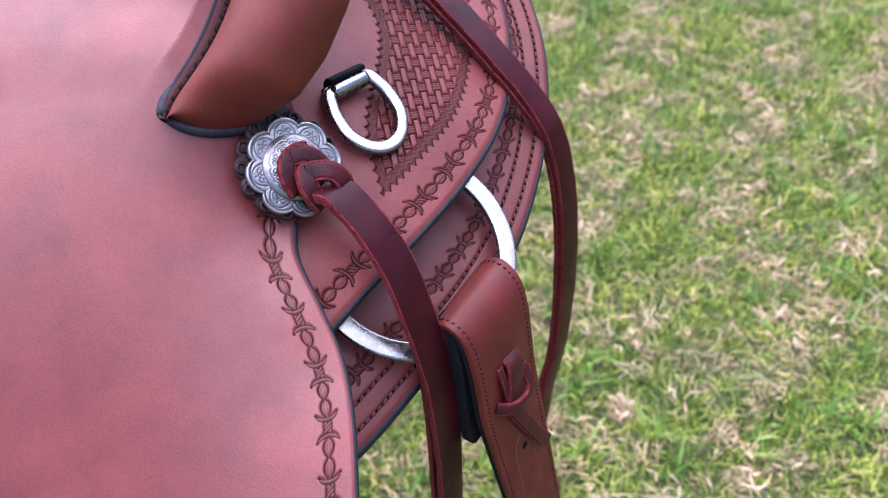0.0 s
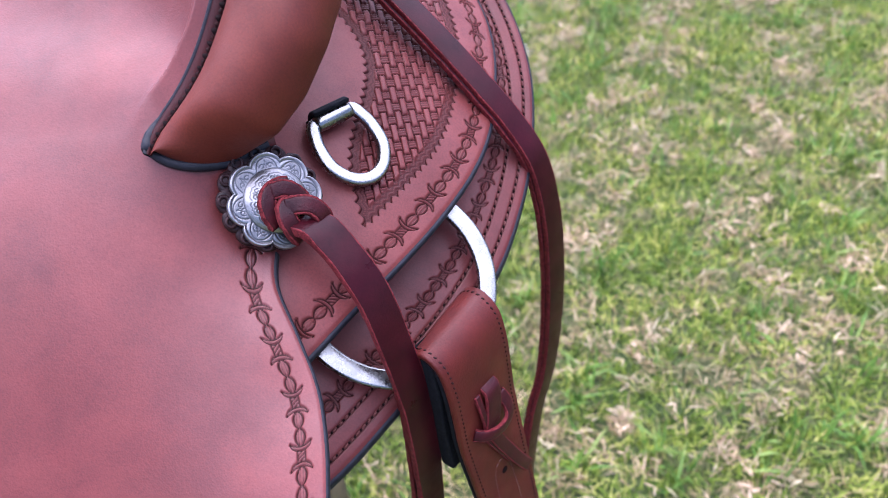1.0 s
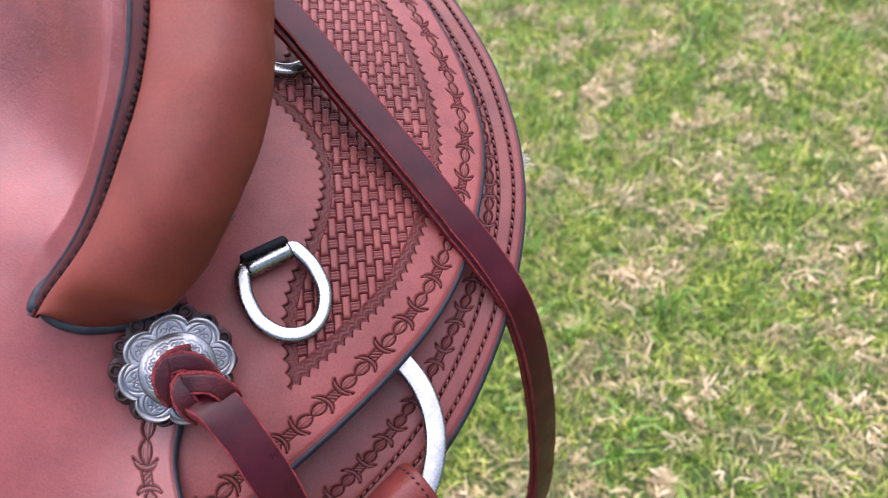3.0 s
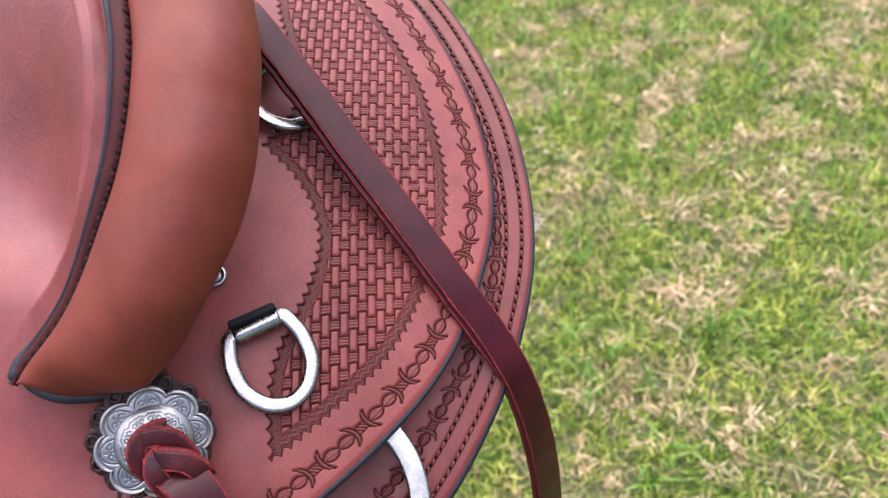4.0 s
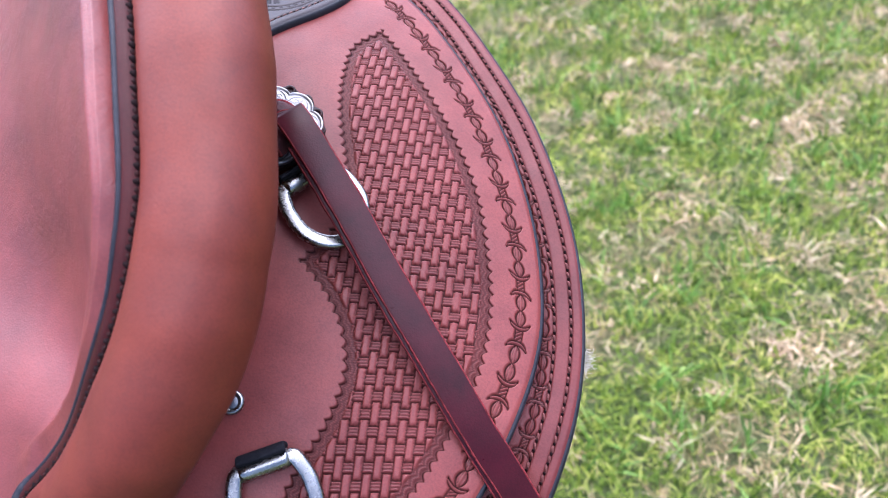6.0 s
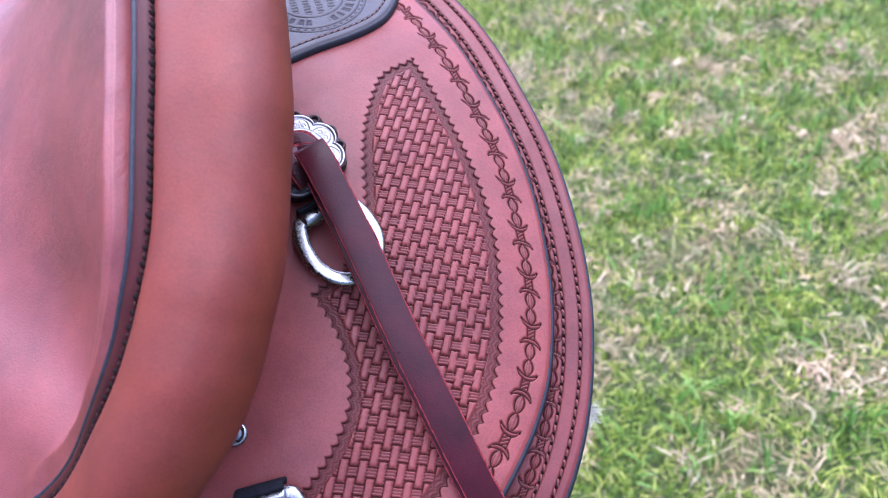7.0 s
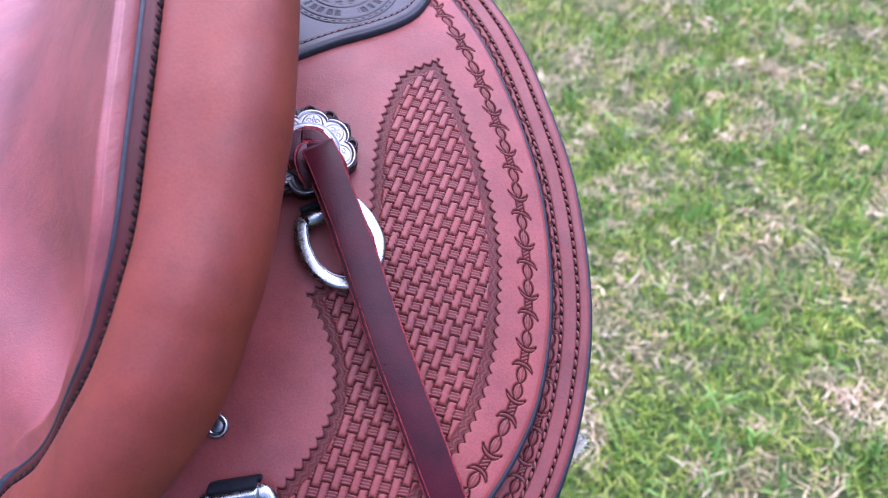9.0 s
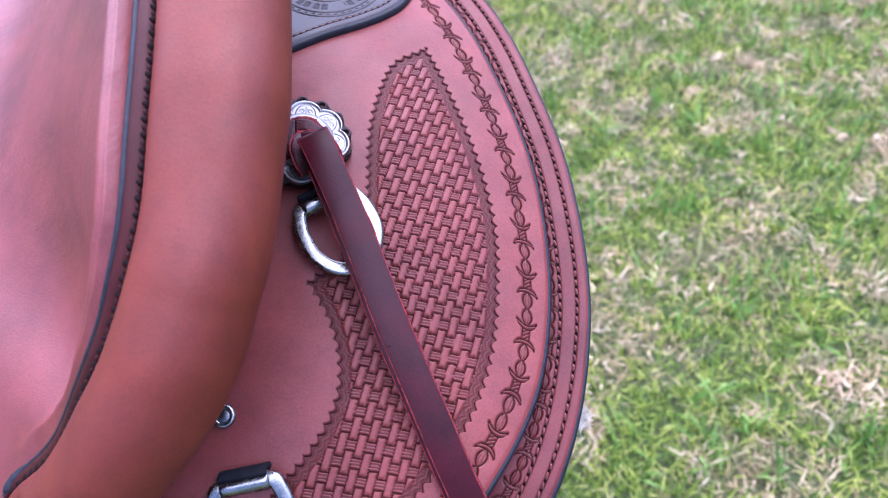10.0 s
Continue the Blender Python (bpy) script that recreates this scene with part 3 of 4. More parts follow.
def weave_field(x, y):
    """The stamped basket field with its scalloped border; returns offset of the surface and stain."""
    q = np.vstack([spline(WEAVE, step=0.004)[:-1], spline(WEAVE_IN, step=0.004)[:-1], spline(WEAVE_UP, step=0.004)])
    z, st = np.zeros(x.shape), np.zeros(x.shape)
    lo, hi = q.min(0) - 0.006, q.max(0) + 0.006
    box = (x > lo[0]) & (x < hi[0]) & (y > lo[1]) & (y < hi[1])
    bx, by = x[box], y[box]
    dist, along = near_line(bx, by, q)
    sd = np.where(inside(bx, by, q), dist, -dist)
    h, stain = basket_weave(bx, by)
    scal = 1 - np.abs(np.sin(along * np.pi / 0.0053))
    rim = sd + 0.0021 * scal - 0.0007
    floor = np.clip(rim / 0.0006, 0, 1)
    in_field = np.clip((sd - 0.0046) / 0.0006, 0, 1)
    lobes = 0.5 + 0.5 * np.cos((sd - 0.0010 + 0.0014 * scal) * 2 * np.pi / 0.0019)
    fan = 0.6 + 0.4 * np.cos(along * 2 * np.pi / 0.0009)
    border_z = -0.0011 + 0.00045 * lobes * fan
    border_s = np.clip(0.30 + 0.38 * (1 - lobes * fan), 0, 1)
    field_z = -0.0013 + 0.0015 * h
    z[box] = floor * ((1 - in_field) * border_z + in_field * field_z)
    edge_line = np.exp(-((rim - 0.0004) / 0.00055)**2)
    z[box] -= 0.0004 * edge_line
    st[box] = np.maximum(edge_line, floor * ((1 - in_field) * border_s + in_field * stain))
    return z, st


# ---- panels of leather ----
def panel(name, edge, inner, height, relief, step, depths, thick, material, parent, label, lift=0.0, edged=9.0):
    """A leather panel between its cut edge and an inner curve; depths: distances in from the edge, then on to the inner curve."""
    e = spline(edge, step=step)
    i = spline(inner, count=len(e))
    s = lengths(e)
    ln = np.linalg.norm(i - e, axis=1)
    dr = (i - e) / ln[:, None]
    near = depths[0]
    far = depths[1]
    d = np.concatenate([np.broadcast_to(near, (len(e), len(near))), near[-1] + (ln[:, None] - near[-1]) * far[None, 1:]], 1)
    tan = unit(np.gradient(e, axis=0))
    nrm = np.stack([-tan[:, 1], tan[:, 0]], 1)
    fade = np.clip(d / 0.03, 0, 1)[..., None]
    way = unit(nrm[:, None] * (1 - fade) + dr[:, None] * fade)
    xy = e[:, None] + way * d[..., None]
    x, y = xy[..., 0], xy[..., 1]
    z = height(x, y) + lift
    dz, st = relief(x, y, np.broadcast_to(s[:, None], x.shape), d)
    rounding = -0.0012 * np.exp(-(d / 0.0011)**2)
    v = np.stack([x, y, z + dz + rounding], -1)
    n, m = d.shape
    ob = part(name, v.reshape(-1, 3), flip(grid_faces(n, m)), material, parent, label, stain=st.ravel())
    top = v[:, 0]
    a = np.linspace(0, np.pi, 9)
    out = np.stack([-nrm[:, 0], -nrm[:, 1], np.zeros(n)], 1)
    rim = top[:, None] + out[:, None] * (0.0011 * np.sin(a))[None, :, None]
    rim[..., 2] += (-thick / 2 * (1 - np.cos(a)))[None] + 0.0003
    inner_top = v[:, 1].copy()
    inner_top[:, 2] += 0.0002
    low = rim[:, -1:] - out[:, None] * 0.02
    band = np.concatenate([inner_top[:, None], rim, low], 1)[s <= edged]
    part("edge_dressing", band.reshape(-1, 3), grid_faces(len(band), band.shape[1]), M_EDGE, ob, "black burnished leather edge")
    return ob, e, nrm


def stitch_row(name, line, height, normal_lift, pitch, size, parent, label, material=None):
    """A row of saddle stitches along a plan curve: slanted threads between dark needle holes."""
    c = spline(line, step=pitch)
    z = height(c[:, 0], c[:, 1]) + normal_lift
    q = np.column_stack([c, z])
    t = unit(np.gradient(q, axis=0))
    holes = q[:-1] * 0.5 + q[1:] * 0.5
    stitches("stitching", holes, t[:-1], pitch, size * 0.95, parent, "dark needle holes", M_HOLE, fill=0.17)
    return stitches(name, q, t, pitch, size, parent, label, material or M_THREAD, fill=0.40)


def stitches(name, at, tan, pitch, size, parent, label, material, up=None, fill=0.40):
    k, m = 7, 6
    a = np.linspace(-1, 1, k)
    ring = np.linspace(0, 2 * np.pi, m, endpoint=False)
    up = np.broadcast_to(np.array((0, 0, 1.0)) if up is None else up, at.shape)
    side = unit(np.cross(up, tan))
    r = size * np.sqrt(np.clip(1 - a**2, 0.02, 1))
    rng = np.random.default_rng(5)
    slant = 0.25 + 0.12 * rng.standard_normal(len(at))
    axis = unit(tan + side * slant[:, None])
    length = pitch * fill * (1 + 0.08 * rng.standard_normal(len(at)))
    v = at[:, None, None] + axis[:, None, None] * (length[:, None] * a[None])[..., None, None]
    v = v + (side[:, None, None] * np.cos(ring)[None, None, :, None] + up[:, None, None] * np.sin(ring)[None, None, :, None]) * r[None, :, None, None]
    v = v - up[:, None, None] * (size * 0.9 * a**2)[None, :, None, None]
    f = grid_faces(k, m, close_m=True)
    faces = (f[None] + (np.arange(len(at)) * k * m)[:, None, None]).reshape(-1, 4)
    ob = part(name, v.reshape(-1, 3), faces, material, parent, label)
    return tagged(ob, kind="stuff")


saddle = empty("western_saddle", (-0.05, 0.42, 0.70), "reddish-brown tooled leather western saddle with silver conchos", "saddle")


def seat_relief(x, y, s, d):
    dep, st = barbed_wire((s - 0.0383) * WIRE / 0.0230, d - 0.0107)
    keep = (s < 0.157)
    return seat_rim(x, y, seat_height(x, y)) - dep * keep, st * keep


# where the wire's knots stand along the rear jockey's edge, counted from the front
KNOTS_AT = (0.0819, 0.1079, 0.1356, 0.1629, 0.2431, 0.2713, 0.2963, 0.3204, 0.3444, 0.3689, 0.3941, 0.4179, 0.4434, 0.4716, 0.5000)
KNOTS_NO = (0, 1, 2, 3, 6, 7, 8, 9, 10, 11, 12, 13, 14, 15, 16)


def jockey_relief(x, y, s, d):
    beat = np.interp(s, KNOTS_AT, KNOTS_NO) + np.minimum(s - KNOTS_AT[0], 0) / 0.026 + np.maximum(s - KNOTS_AT[-1], 0) / 0.028
    inset = np.interp(s, (0.08, 0.16, 0.25, 0.30, 0.36, 0.50), (0.0090, 0.0087, 0.0093, 0.0100, 0.0122, 0.0124))
    dep, st = barbed_wire(beat * WIRE, d - inset)
    z, st2 = weave_field(x, y)
    return z - dep, np.maximum(st, st2)


def groove(d, at, width, depth):
    return -depth * np.exp(-((d - at) / width)**2)


def skirt_relief(x, y, s, d):
    dep, st = barbed_wire(s + 0.002, d - 0.0232 + 0.0042 * ease((s - 0.22) / 0.10))
    g = groove(d, 0.0058, 0.0009, 0.0007) + groove(d, 0.0140, 0.0009, 0.0007)
    stain = np.maximum(st, 0.75 * np.clip(-g / 0.0007, 0, 1))
    return g - dep, stain


FINE = np.arange(0, 0.0301, 0.0004)
skirt, _, _ = panel("skirt", SKIRT_EDGE, [(-0.050, 0.245), (0.000, 0.300), (0.040, 0.360), (0.060, 0.420), (0.064, 0.470), (0.052, 0.520), (0.010, 0.580), (-0.050, 0.625), (-0.110, 0.650)], skirt_height, skirt_relief,
                    0.0006, (FINE, np.linspace(0, 1, 30)), 0.0055, M_SKIRT, saddle, "reddish-brown leather skirt with barbed-wire tooling and twin stitching")
jockey, _, _ = panel("rear_jockey", JOCKEY_EDGE, JOCKEY_INNER, jockey_height, jockey_relief,
                       0.0004, (FINE, np.linspace(0, 1, 230)), 0.0038, M_JOCKEY, saddle, "reddish-brown rear jockey with basket-weave tooling")
seat, _, _ = panel("seat", SEAT_EDGE, SEAT_FAR, seat_height, seat_relief,
                   0.0005, (np.arange(0, 0.0221, 0.0004), np.linspace(0, 1, 120)**1.3), 0.0048, M_SEAT, saddle, "smooth reddish-brown leather seat with barbed-wire border", edged=0.150)
for off in (0.0058, 0.0140):
    e = spline(SKIRT_EDGE, step=0.002)
    t = unit(np.gradient(e, axis=0))
    stitch_row("stitching", e + np.stack([-t[:, 1], t[:, 0]], 1) * off, skirt_height, 0.0000, 0.0043, 0.00075, skirt, "pale brown waxed stitching", M_PALE)

# fleece under the skirt
e = spline(SKIRT_EDGE, step=0.004)
t = unit(np.gradient(e, axis=0))
nin = np.stack([-t[:, 1], t[:, 0]], 1)
rows = []
rng = np.random.default_rng(3)
for d, dz in ((0.006, -0.006), (0.006, -0.010), (0.007, -0.015), (0.010, -0.019), (0.030, -0.019), (0.060, -0.015)):
    q = e + nin * (d + 0.0012 * rng.standard_normal(len(e)))[:, None]
    rows.append(np.column_stack([q, skirt_height(q[:, 0], q[:, 1]) + dz]))
part("fleece_lining", np.stack(rows, 1).reshape(-1, 3), grid_faces(len(e), len(rows)), M_FLEECE, saddle, "cream woolly fleece lining")

# loose wool where the lining shows past the skirt's edge
rng = np.random.default_rng(8)
wool_v, wool_f = [], []
base = np.array((0.1272, 0.4985, float(skirt_height(0.1272, 0.4985)) - 0.008))
for k in range(150):
    root = base + np.array((-0.0015, 0.0, -0.003)) + rng.standard_normal(3) * np.array((0.0010, 0.0036, 0.0014))
    go = unit(np.array((1.0, 0.15, 0.10)) + 0.55 * rng.standard_normal(3))
    curl = rng.standard_normal(3) * 0.0012
    path = np.array([root, root + go * 0.0018 + curl, root + go * 0.0032 - curl * 0.6, root + go * 0.0046 * rng.uniform(0.6, 1.2) + curl])
    v, f = sweep(spline(path, count=6), round_section(0.00007, 4), (0, 0, 1), cap=False)
    wool_f.append(f + sum(len(q) for q in wool_v))
    wool_v.append(v)
tuft = part("wool_tuft", np.vstack(wool_v), np.vstack(wool_f), M_FLEECE, saddle, "loose cream wool at the skirt's edge")
tagged(tuft, kind="stuff")

# ---- the cantle: binding and roll ----
grow = np.clip(bs / 0.085, 0, 1)
grow = np.clip(1 - (1 - grow)**2, 0, 1)**0.78
SECTION = np.array([(0.0, -0.0010), (0.0015, 0.0012), (0.006, 0.0034), (0.013, 0.0048), (0.020, 0.0050), (0.027, 0.0038), (0.033, 0.0010), (0.0385, -0.0050),
                    (0.0415, -0.0125), (0.0418, -0.020), (0.0395, -0.028), (0.034, -0.034), (0.022, -0.038), (0.004, -0.037)])
sec = spline(SECTION, count=44)
wide = sec[None, :, 0] * (0.12 + 0.88 * grow[:, None]) * np.interp(bs, (0, 0.06, 0.13, 0.20, 0.30), (1.0, 0.97, 0.95, 1.09, 1.12))[:, None]
deep = np.clip(bs / 0.105, 0, 1)
deep = np.sqrt(np.clip(1 - (1 - deep)**2, 0, 1))
high = sec[None, :, 1] * (0.07 + 0.93 * deep[:, None]**2.0)
roll_v = BIND[:, None] + bw[:, None] * wide[..., None] + bn[:, None] * high[..., None]
# the blunt lower end: its foot follows the black lip that lies on the seat
LIP = np.array([(-0.0537, 0.3330, 0.8803), (-0.0498, 0.3300, 0.8770), (-0.0437, 0.3282, 0.8744), (-0.0362, 0.3286, 0.8718), (-0.0290, 0.3312, 0.8696),
                (-0.0220, 0.3350, 0.8680), (-0.0158, 0.3394, 0.8680), (-0.0060, 0.3488, 0.8670)])
FOOT_AT = np.array((0, 3, 6, 10, 15, 22, 30, 45, 60, 75))
FOOT = np.array([LIP[0], LIP[2] * 0.6 + LIP[1] * 0.4, LIP[3], LIP[4] * 0.5 + LIP[5] * 0.5, (-0.0165, 0.3365, 0.8695), (-0.0065, 0.3330, 0.8775), (0.0052, 0.3315, 0.8850), (0.0180, 0.3445, 0.8955),
                 roll_v[60, 29] + bw[60] * 0.0015, roll_v[75, 29]])
late = np.arange(76)
pull = np.stack([np.interp(late, FOOT_AT, FOOT[:, k]) for k in range(3)], 1)
pull = np.stack([np.convolve(np.pad(pull[:, k], 2, "edge"), np.ones(5) / 5, "valid") for k in range(3)], 1) - roll_v[:76, 29]
reach = np.clip(np.arange(44) / 29.0, 0, 1)
puff = 0.0050 * np.sin(np.pi * np.clip(late / 60.0, 0, 1))**0.8 + 0.0012
roll_v[:76] += pull[:, None] * ease(reach)[None, :, None] + bn[:76, None] * (puff * np.clip((75 - late) / 30.0, 0, 1))[:, None, None] * np.sin(np.pi * reach)[None, :, None]**1.6
held = np.interp(np.arange(44), (0, 5, 22, 28, 30, 34, 43), (0, 1, 1, 0, 0, 0.6, 0))[None, :, None] * np.interp(np.arange(len(roll_v)), (1, 6, 75, 95), (0, 1, 1, 0))[:, None, None]
for _ in range(40):
    q = np.pad(roll_v, ((1, 1), (1, 1), (0, 0)), "edge")
    roll_v = roll_v + 0.5 * held * ((q[2:, 1:-1] + q[:-2, 1:-1] + q[1:-1, 2:] + q[1:-1, :-2]) / 4 - roll_v)
roll = part("cantle_roll", roll_v.reshape(-1, 3), flip(grid_faces(*roll_v.shape[:2])), M_ROLL, saddle, "padded dark russet leather cantle roll")
slim = np.interp(bs, (0, 0.004, 0.0096, 0.018, 0.036, 0.10, 0.17), (0.15, 0.44, 0.62, 0.80, 0.92, 0.86, 0.90))[:, None, None]
lip = spline(np.vstack([[BIND[k] - bw[k] * 0.0086 * slim[k, 0, 0] - bn[k] * 0.0004 for k in (13, 9, 5, 2)], LIP + np.array((0, 0, 0.0006))]), step=0.0010)
v, f = sweep(lip, round_section(0.0027, 12), bn[10], scale=np.interp(np.arange(len(lip)), (0, 10), (0.45, 1.0)))
part("edge_dressing", v, f, M_EDGE, roll, "black burnished lower edge")
bsec = np.array([(0.0010, -0.0014), (-0.0004, -0.0006), (-0.0014, 0.0006), (-0.0030, 0.0012), (-0.0056, 0.0012), (-0.0074, 0.0006)])
bv = BIND[:, None] + bw[:, None] * bsec[None, :, :1] * slim + bn[:, None] * bsec[None, :, 1:]
binding = part("cantle_binding", bv.reshape(-1, 3), grid_faces(*bv.shape[:2]), M_BINDING, saddle, "dark oxblood leather binding")
esec = np.array([(-0.0066, 0.0006), (-0.0071, 0.0013), (-0.0078, 0.0015), (-0.0087, 0.0010), (-0.0094, -0.0003), (-0.0097, -0.0022), (-0.0092, -0.0045), (-0.0070, -0.0065)])
ev = BIND[:, None] + bw[:, None] * (-0.0066 * slim + (esec[None, :, :1] + 0.0066) * np.maximum(slim, 0.85) * 1.15) + bn[:, None] * esec[None, :, 1:]
part("edge_dressing", ev.reshape(-1, 3), grid_faces(*ev.shape[:2]), M_EDGE, binding, "blue-black burnished edge")
row = spline(BIND[3:], step=0.0029)
row_t = unit(np.gradient(row, axis=0))
row_w = unit(np.cross(row_t, (0, 0, 1.0)))
row_n = np.cross(row_w, row_t)
row = row - row_w * 0.0008 + row_n * 0.0001
stitches("stitching", row[::2] - row_n[::2] * 0.0005, row_t[::2], 0.0058, 0.0016, binding, "dark needle holes", M_HOLE, row_n[::2], fill=0.38)
stitches("stitching", row[1::2] - row_n[1::2] * 0.0002, row_t[1::2], 0.0058, 0.0009, binding, "dark waxed stitching", M_SEW, row_n[1::2], fill=0.30)


# ---- fittings ----
def frame_at(centre, ex, normal):
    """Origin and three axes: along ex, across it, and out along the normal."""
    n = unit(np.array(normal, float))
    ex = np.array(ex, float)
    ex = unit(ex - n * (ex @ n))
    return np.array(centre, float), ex, np.cross(n, ex), n


def place(fr, p):
    p = np.asarray(p, float)
    return fr[0] + p[..., :1] * fr[1] + p[..., 1:2] * fr[2] + p[..., 2:3] * fr[3]


def jockey_normal(x, y):
    h = 0.002
    return unit(np.array([-(jockey_height(x + h, y) - jockey_height(x - h, y)) / (2 * h), -(jockey_height(x, y + h) - jockey_height(x, y - h)) / (2 * h), 1.0]))


LOBES = 8


def concho_form(fr, radius, parent):
    """A scalloped, domed and engraved silver disc."""
    nr, nt = 96, 480
    th = np.linspace(0, 2 * np.pi, nt, endpoint=False)[None]
    rr = np.linspace(0.0, 1.0, nr)[:, None]
    lth = np.mod((th - radians(10)) * LOBES / (2 * np.pi) + 0.5, 1.0) - 0.5
    edge = 0.845 + 0.155 * np.cos(lth * np.pi)**0.62
    r = rr * edge
    dome = 0.0036 * np.clip(1 - (r / 0.62)**2, 0, 1)**0.8
    step = 0.0007 / (1 + np.exp((r - 0.64) / 0.010))
    rim = 0.0005 * np.exp(-((rr - 0.965) / 0.030)**2)
    lx, ly = lth * 2 * np.pi / LOBES * r, r - 0.66
    arch = np.hypot(lx / 0.235, ly / 0.245)
    cut = np.exp(-((arch - 0.93) / 0.07)**2) * (r > 0.67)
    turn = np.linspace(0.1, 1.6 * np.pi, 22)
    curl = stroke_depth(np.abs(lx), ly, 0.085 + (0.058 - 0.020 * turn / np.pi) * np.cos(turn), 0.055 + (0.060 - 0.022 * turn / np.pi) * np.sin(turn), 0.017, 1.0) * (r > 0.67)
    curl = curl + stroke_depth(np.abs(lx), ly, np.array([0.0, 0.022, 0.0]), np.array([0.17, 0.09, 0.015]), 0.016, 0.9) * (r > 0.67)
    field = 0.35 * np.clip((0.90 - arch) / 0.05, 0, 1) * (r > 0.67)
    groove_rim = np.exp(-((rr - 0.905) / 0.016)**2)
    ring = np.exp(-((r - 0.655) / 0.012)**2)
    sth = np.mod(th * 10 / (2 * np.pi), 1.0) - 0.5
    sx, sy = sth * 2 * np.pi / 10 * r, r - 0.43
    scroll = stroke_depth(np.abs(sx), sy, 0.062 + (0.048 - 0.016 * turn / np.pi) * np.cos(turn), 0.020 + (0.052 - 0.018 * turn / np.pi) * np.sin(turn), 0.013, 1.0)
    scroll = scroll + stroke_depth(np.abs(sx), sy, np.array([0.0, 0.030, 0.10, 0.15]), np.array([0.13, 0.115, 0.125, 0.09]), 0.012, 0.9)
    scroll = scroll + stroke_depth(np.abs(sx), sy, np.array([0.0, 0.018, 0.0]), np.array([0.08, 0.03, -0.06]), 0.013, 0.9)
    scroll = np.clip(scroll, 0, 1) * np.clip((r - 0.28) / 0.04, 0, 1) * np.clip((0.60 - r) / 0.03, 0, 1)
    carve = np.clip(np.max([cut, 0.9 * curl, field * np.ones_like(cut), 0.8 * groove_rim * np.ones_like(cut), ring, 0.9 * scroll], axis=0), 0, 1)
    z = 0.0012 + dome + step + rim - 0.00030 * carve
    z = z + 0.0005 * (1 - rr**8) - 0.0008 * (rr >= 0.999)
    p = np.stack([radius * r * np.cos(th), radius * r * np.sin(th), z], -1)
    skirt_ring = p[-1:].copy()
    skirt_ring[..., 2] = -0.0004
    p = np.concatenate([p, skirt_ring], 0)
    st = np.concatenate([carve, np.zeros((1, nt))], 0)
    part("concho", place(fr, p).reshape(-1, 3), flip(grid_faces(nr + 1, nt, close_m=True)), M_SILVER, parent, "scalloped engraved silver concho", stain=(0.85 * st).ravel())


def rosette_form(fr, radius, parent):
    """A pinked black leather rosette with a punched hole in each scallop."""
    n = 14
    nr, nt = 10, 280
    th = np.linspace(0, 2 * np.pi, nt, endpoint=False)[None]
    rr = np.linspace(0.05, 1.0, nr)[:, None]
    r = rr * radius * (0.91 + 0.09 * np.abs(np.cos(n * th / 2))**0.6)
    z = -0.0006 - 0.0006 * rr**6 + 0 * th
    p = np.concatenate([np.stack([r * np.cos(th), r * np.sin(th), z], -1), np.stack([r * np.cos(th), r * np.sin(th), z - 0.0025], -1)[-1:]], 0)
    ob = part("rosette", place(fr, p).reshape(-1, 3), flip(grid_faces(nr + 1, nt, close_m=True)), M_ROSETTE, parent, "dark scalloped leather rosette")
    a = np.linspace(0, 2 * np.pi, 20, endpoint=False)
    for k in range(n):
        c = 2 * np.pi * k / n
        ring = np.stack([0.885 * radius * np.cos(c) + 0.0023 * np.cos(a), 0.885 * radius * np.sin(c) + 0.0023 * np.sin(a), np.full(20, -0.0004)], 1)
        v, f = sweep(place(fr, ring), round_section(0.0009, 8), fr[3], closed=True)
        part("scallop_ring", v, f, M_ROSETTE, ob)


def ribbon(name, pts, width, thick, side, parent, label="", step=0.002, material=None, raw=True):
    """A leather lace along a curve; its cut edges are a part of their own."""
    c = spline(pts, step=step)
    if np.ndim(side) == 2:
        side = spline(side, count=len(c))
    rng = np.random.default_rng(len(c))
    wob = 1 + 0.012 * np.convolve(rng.standard_normal(len(c) + 8), np.ones(9) / 3, "valid")
    v, f = sweep(c, strap_section(width, thick, 0.0005), side, scale=wob)
    ob = part(name, v, f, material or M_STRING, parent, label)
    if raw:
        t = unit(np.gradient(c, axis=0))
        sd = np.broadcast_to(np.array(side, float), c.shape)
        sd = unit(sd - t * np.sum(sd * t, -1, keepdims=True))
        for sg in (-1, 1):
            jit = 0.00010 * np.convolve(rng.standard_normal(len(c) + 4), np.ones(5) / 2, "valid")[:, None]
            v, f = sweep(c + sd * (sg * wob[:, None] * (width / 2 - 0.0001) + jit), strap_section(0.0012, thick * 0.94, 0.0005), sd)
            part("cut_edge", v, f, M_RAW, ob, "raw red cut edge")
    return ob


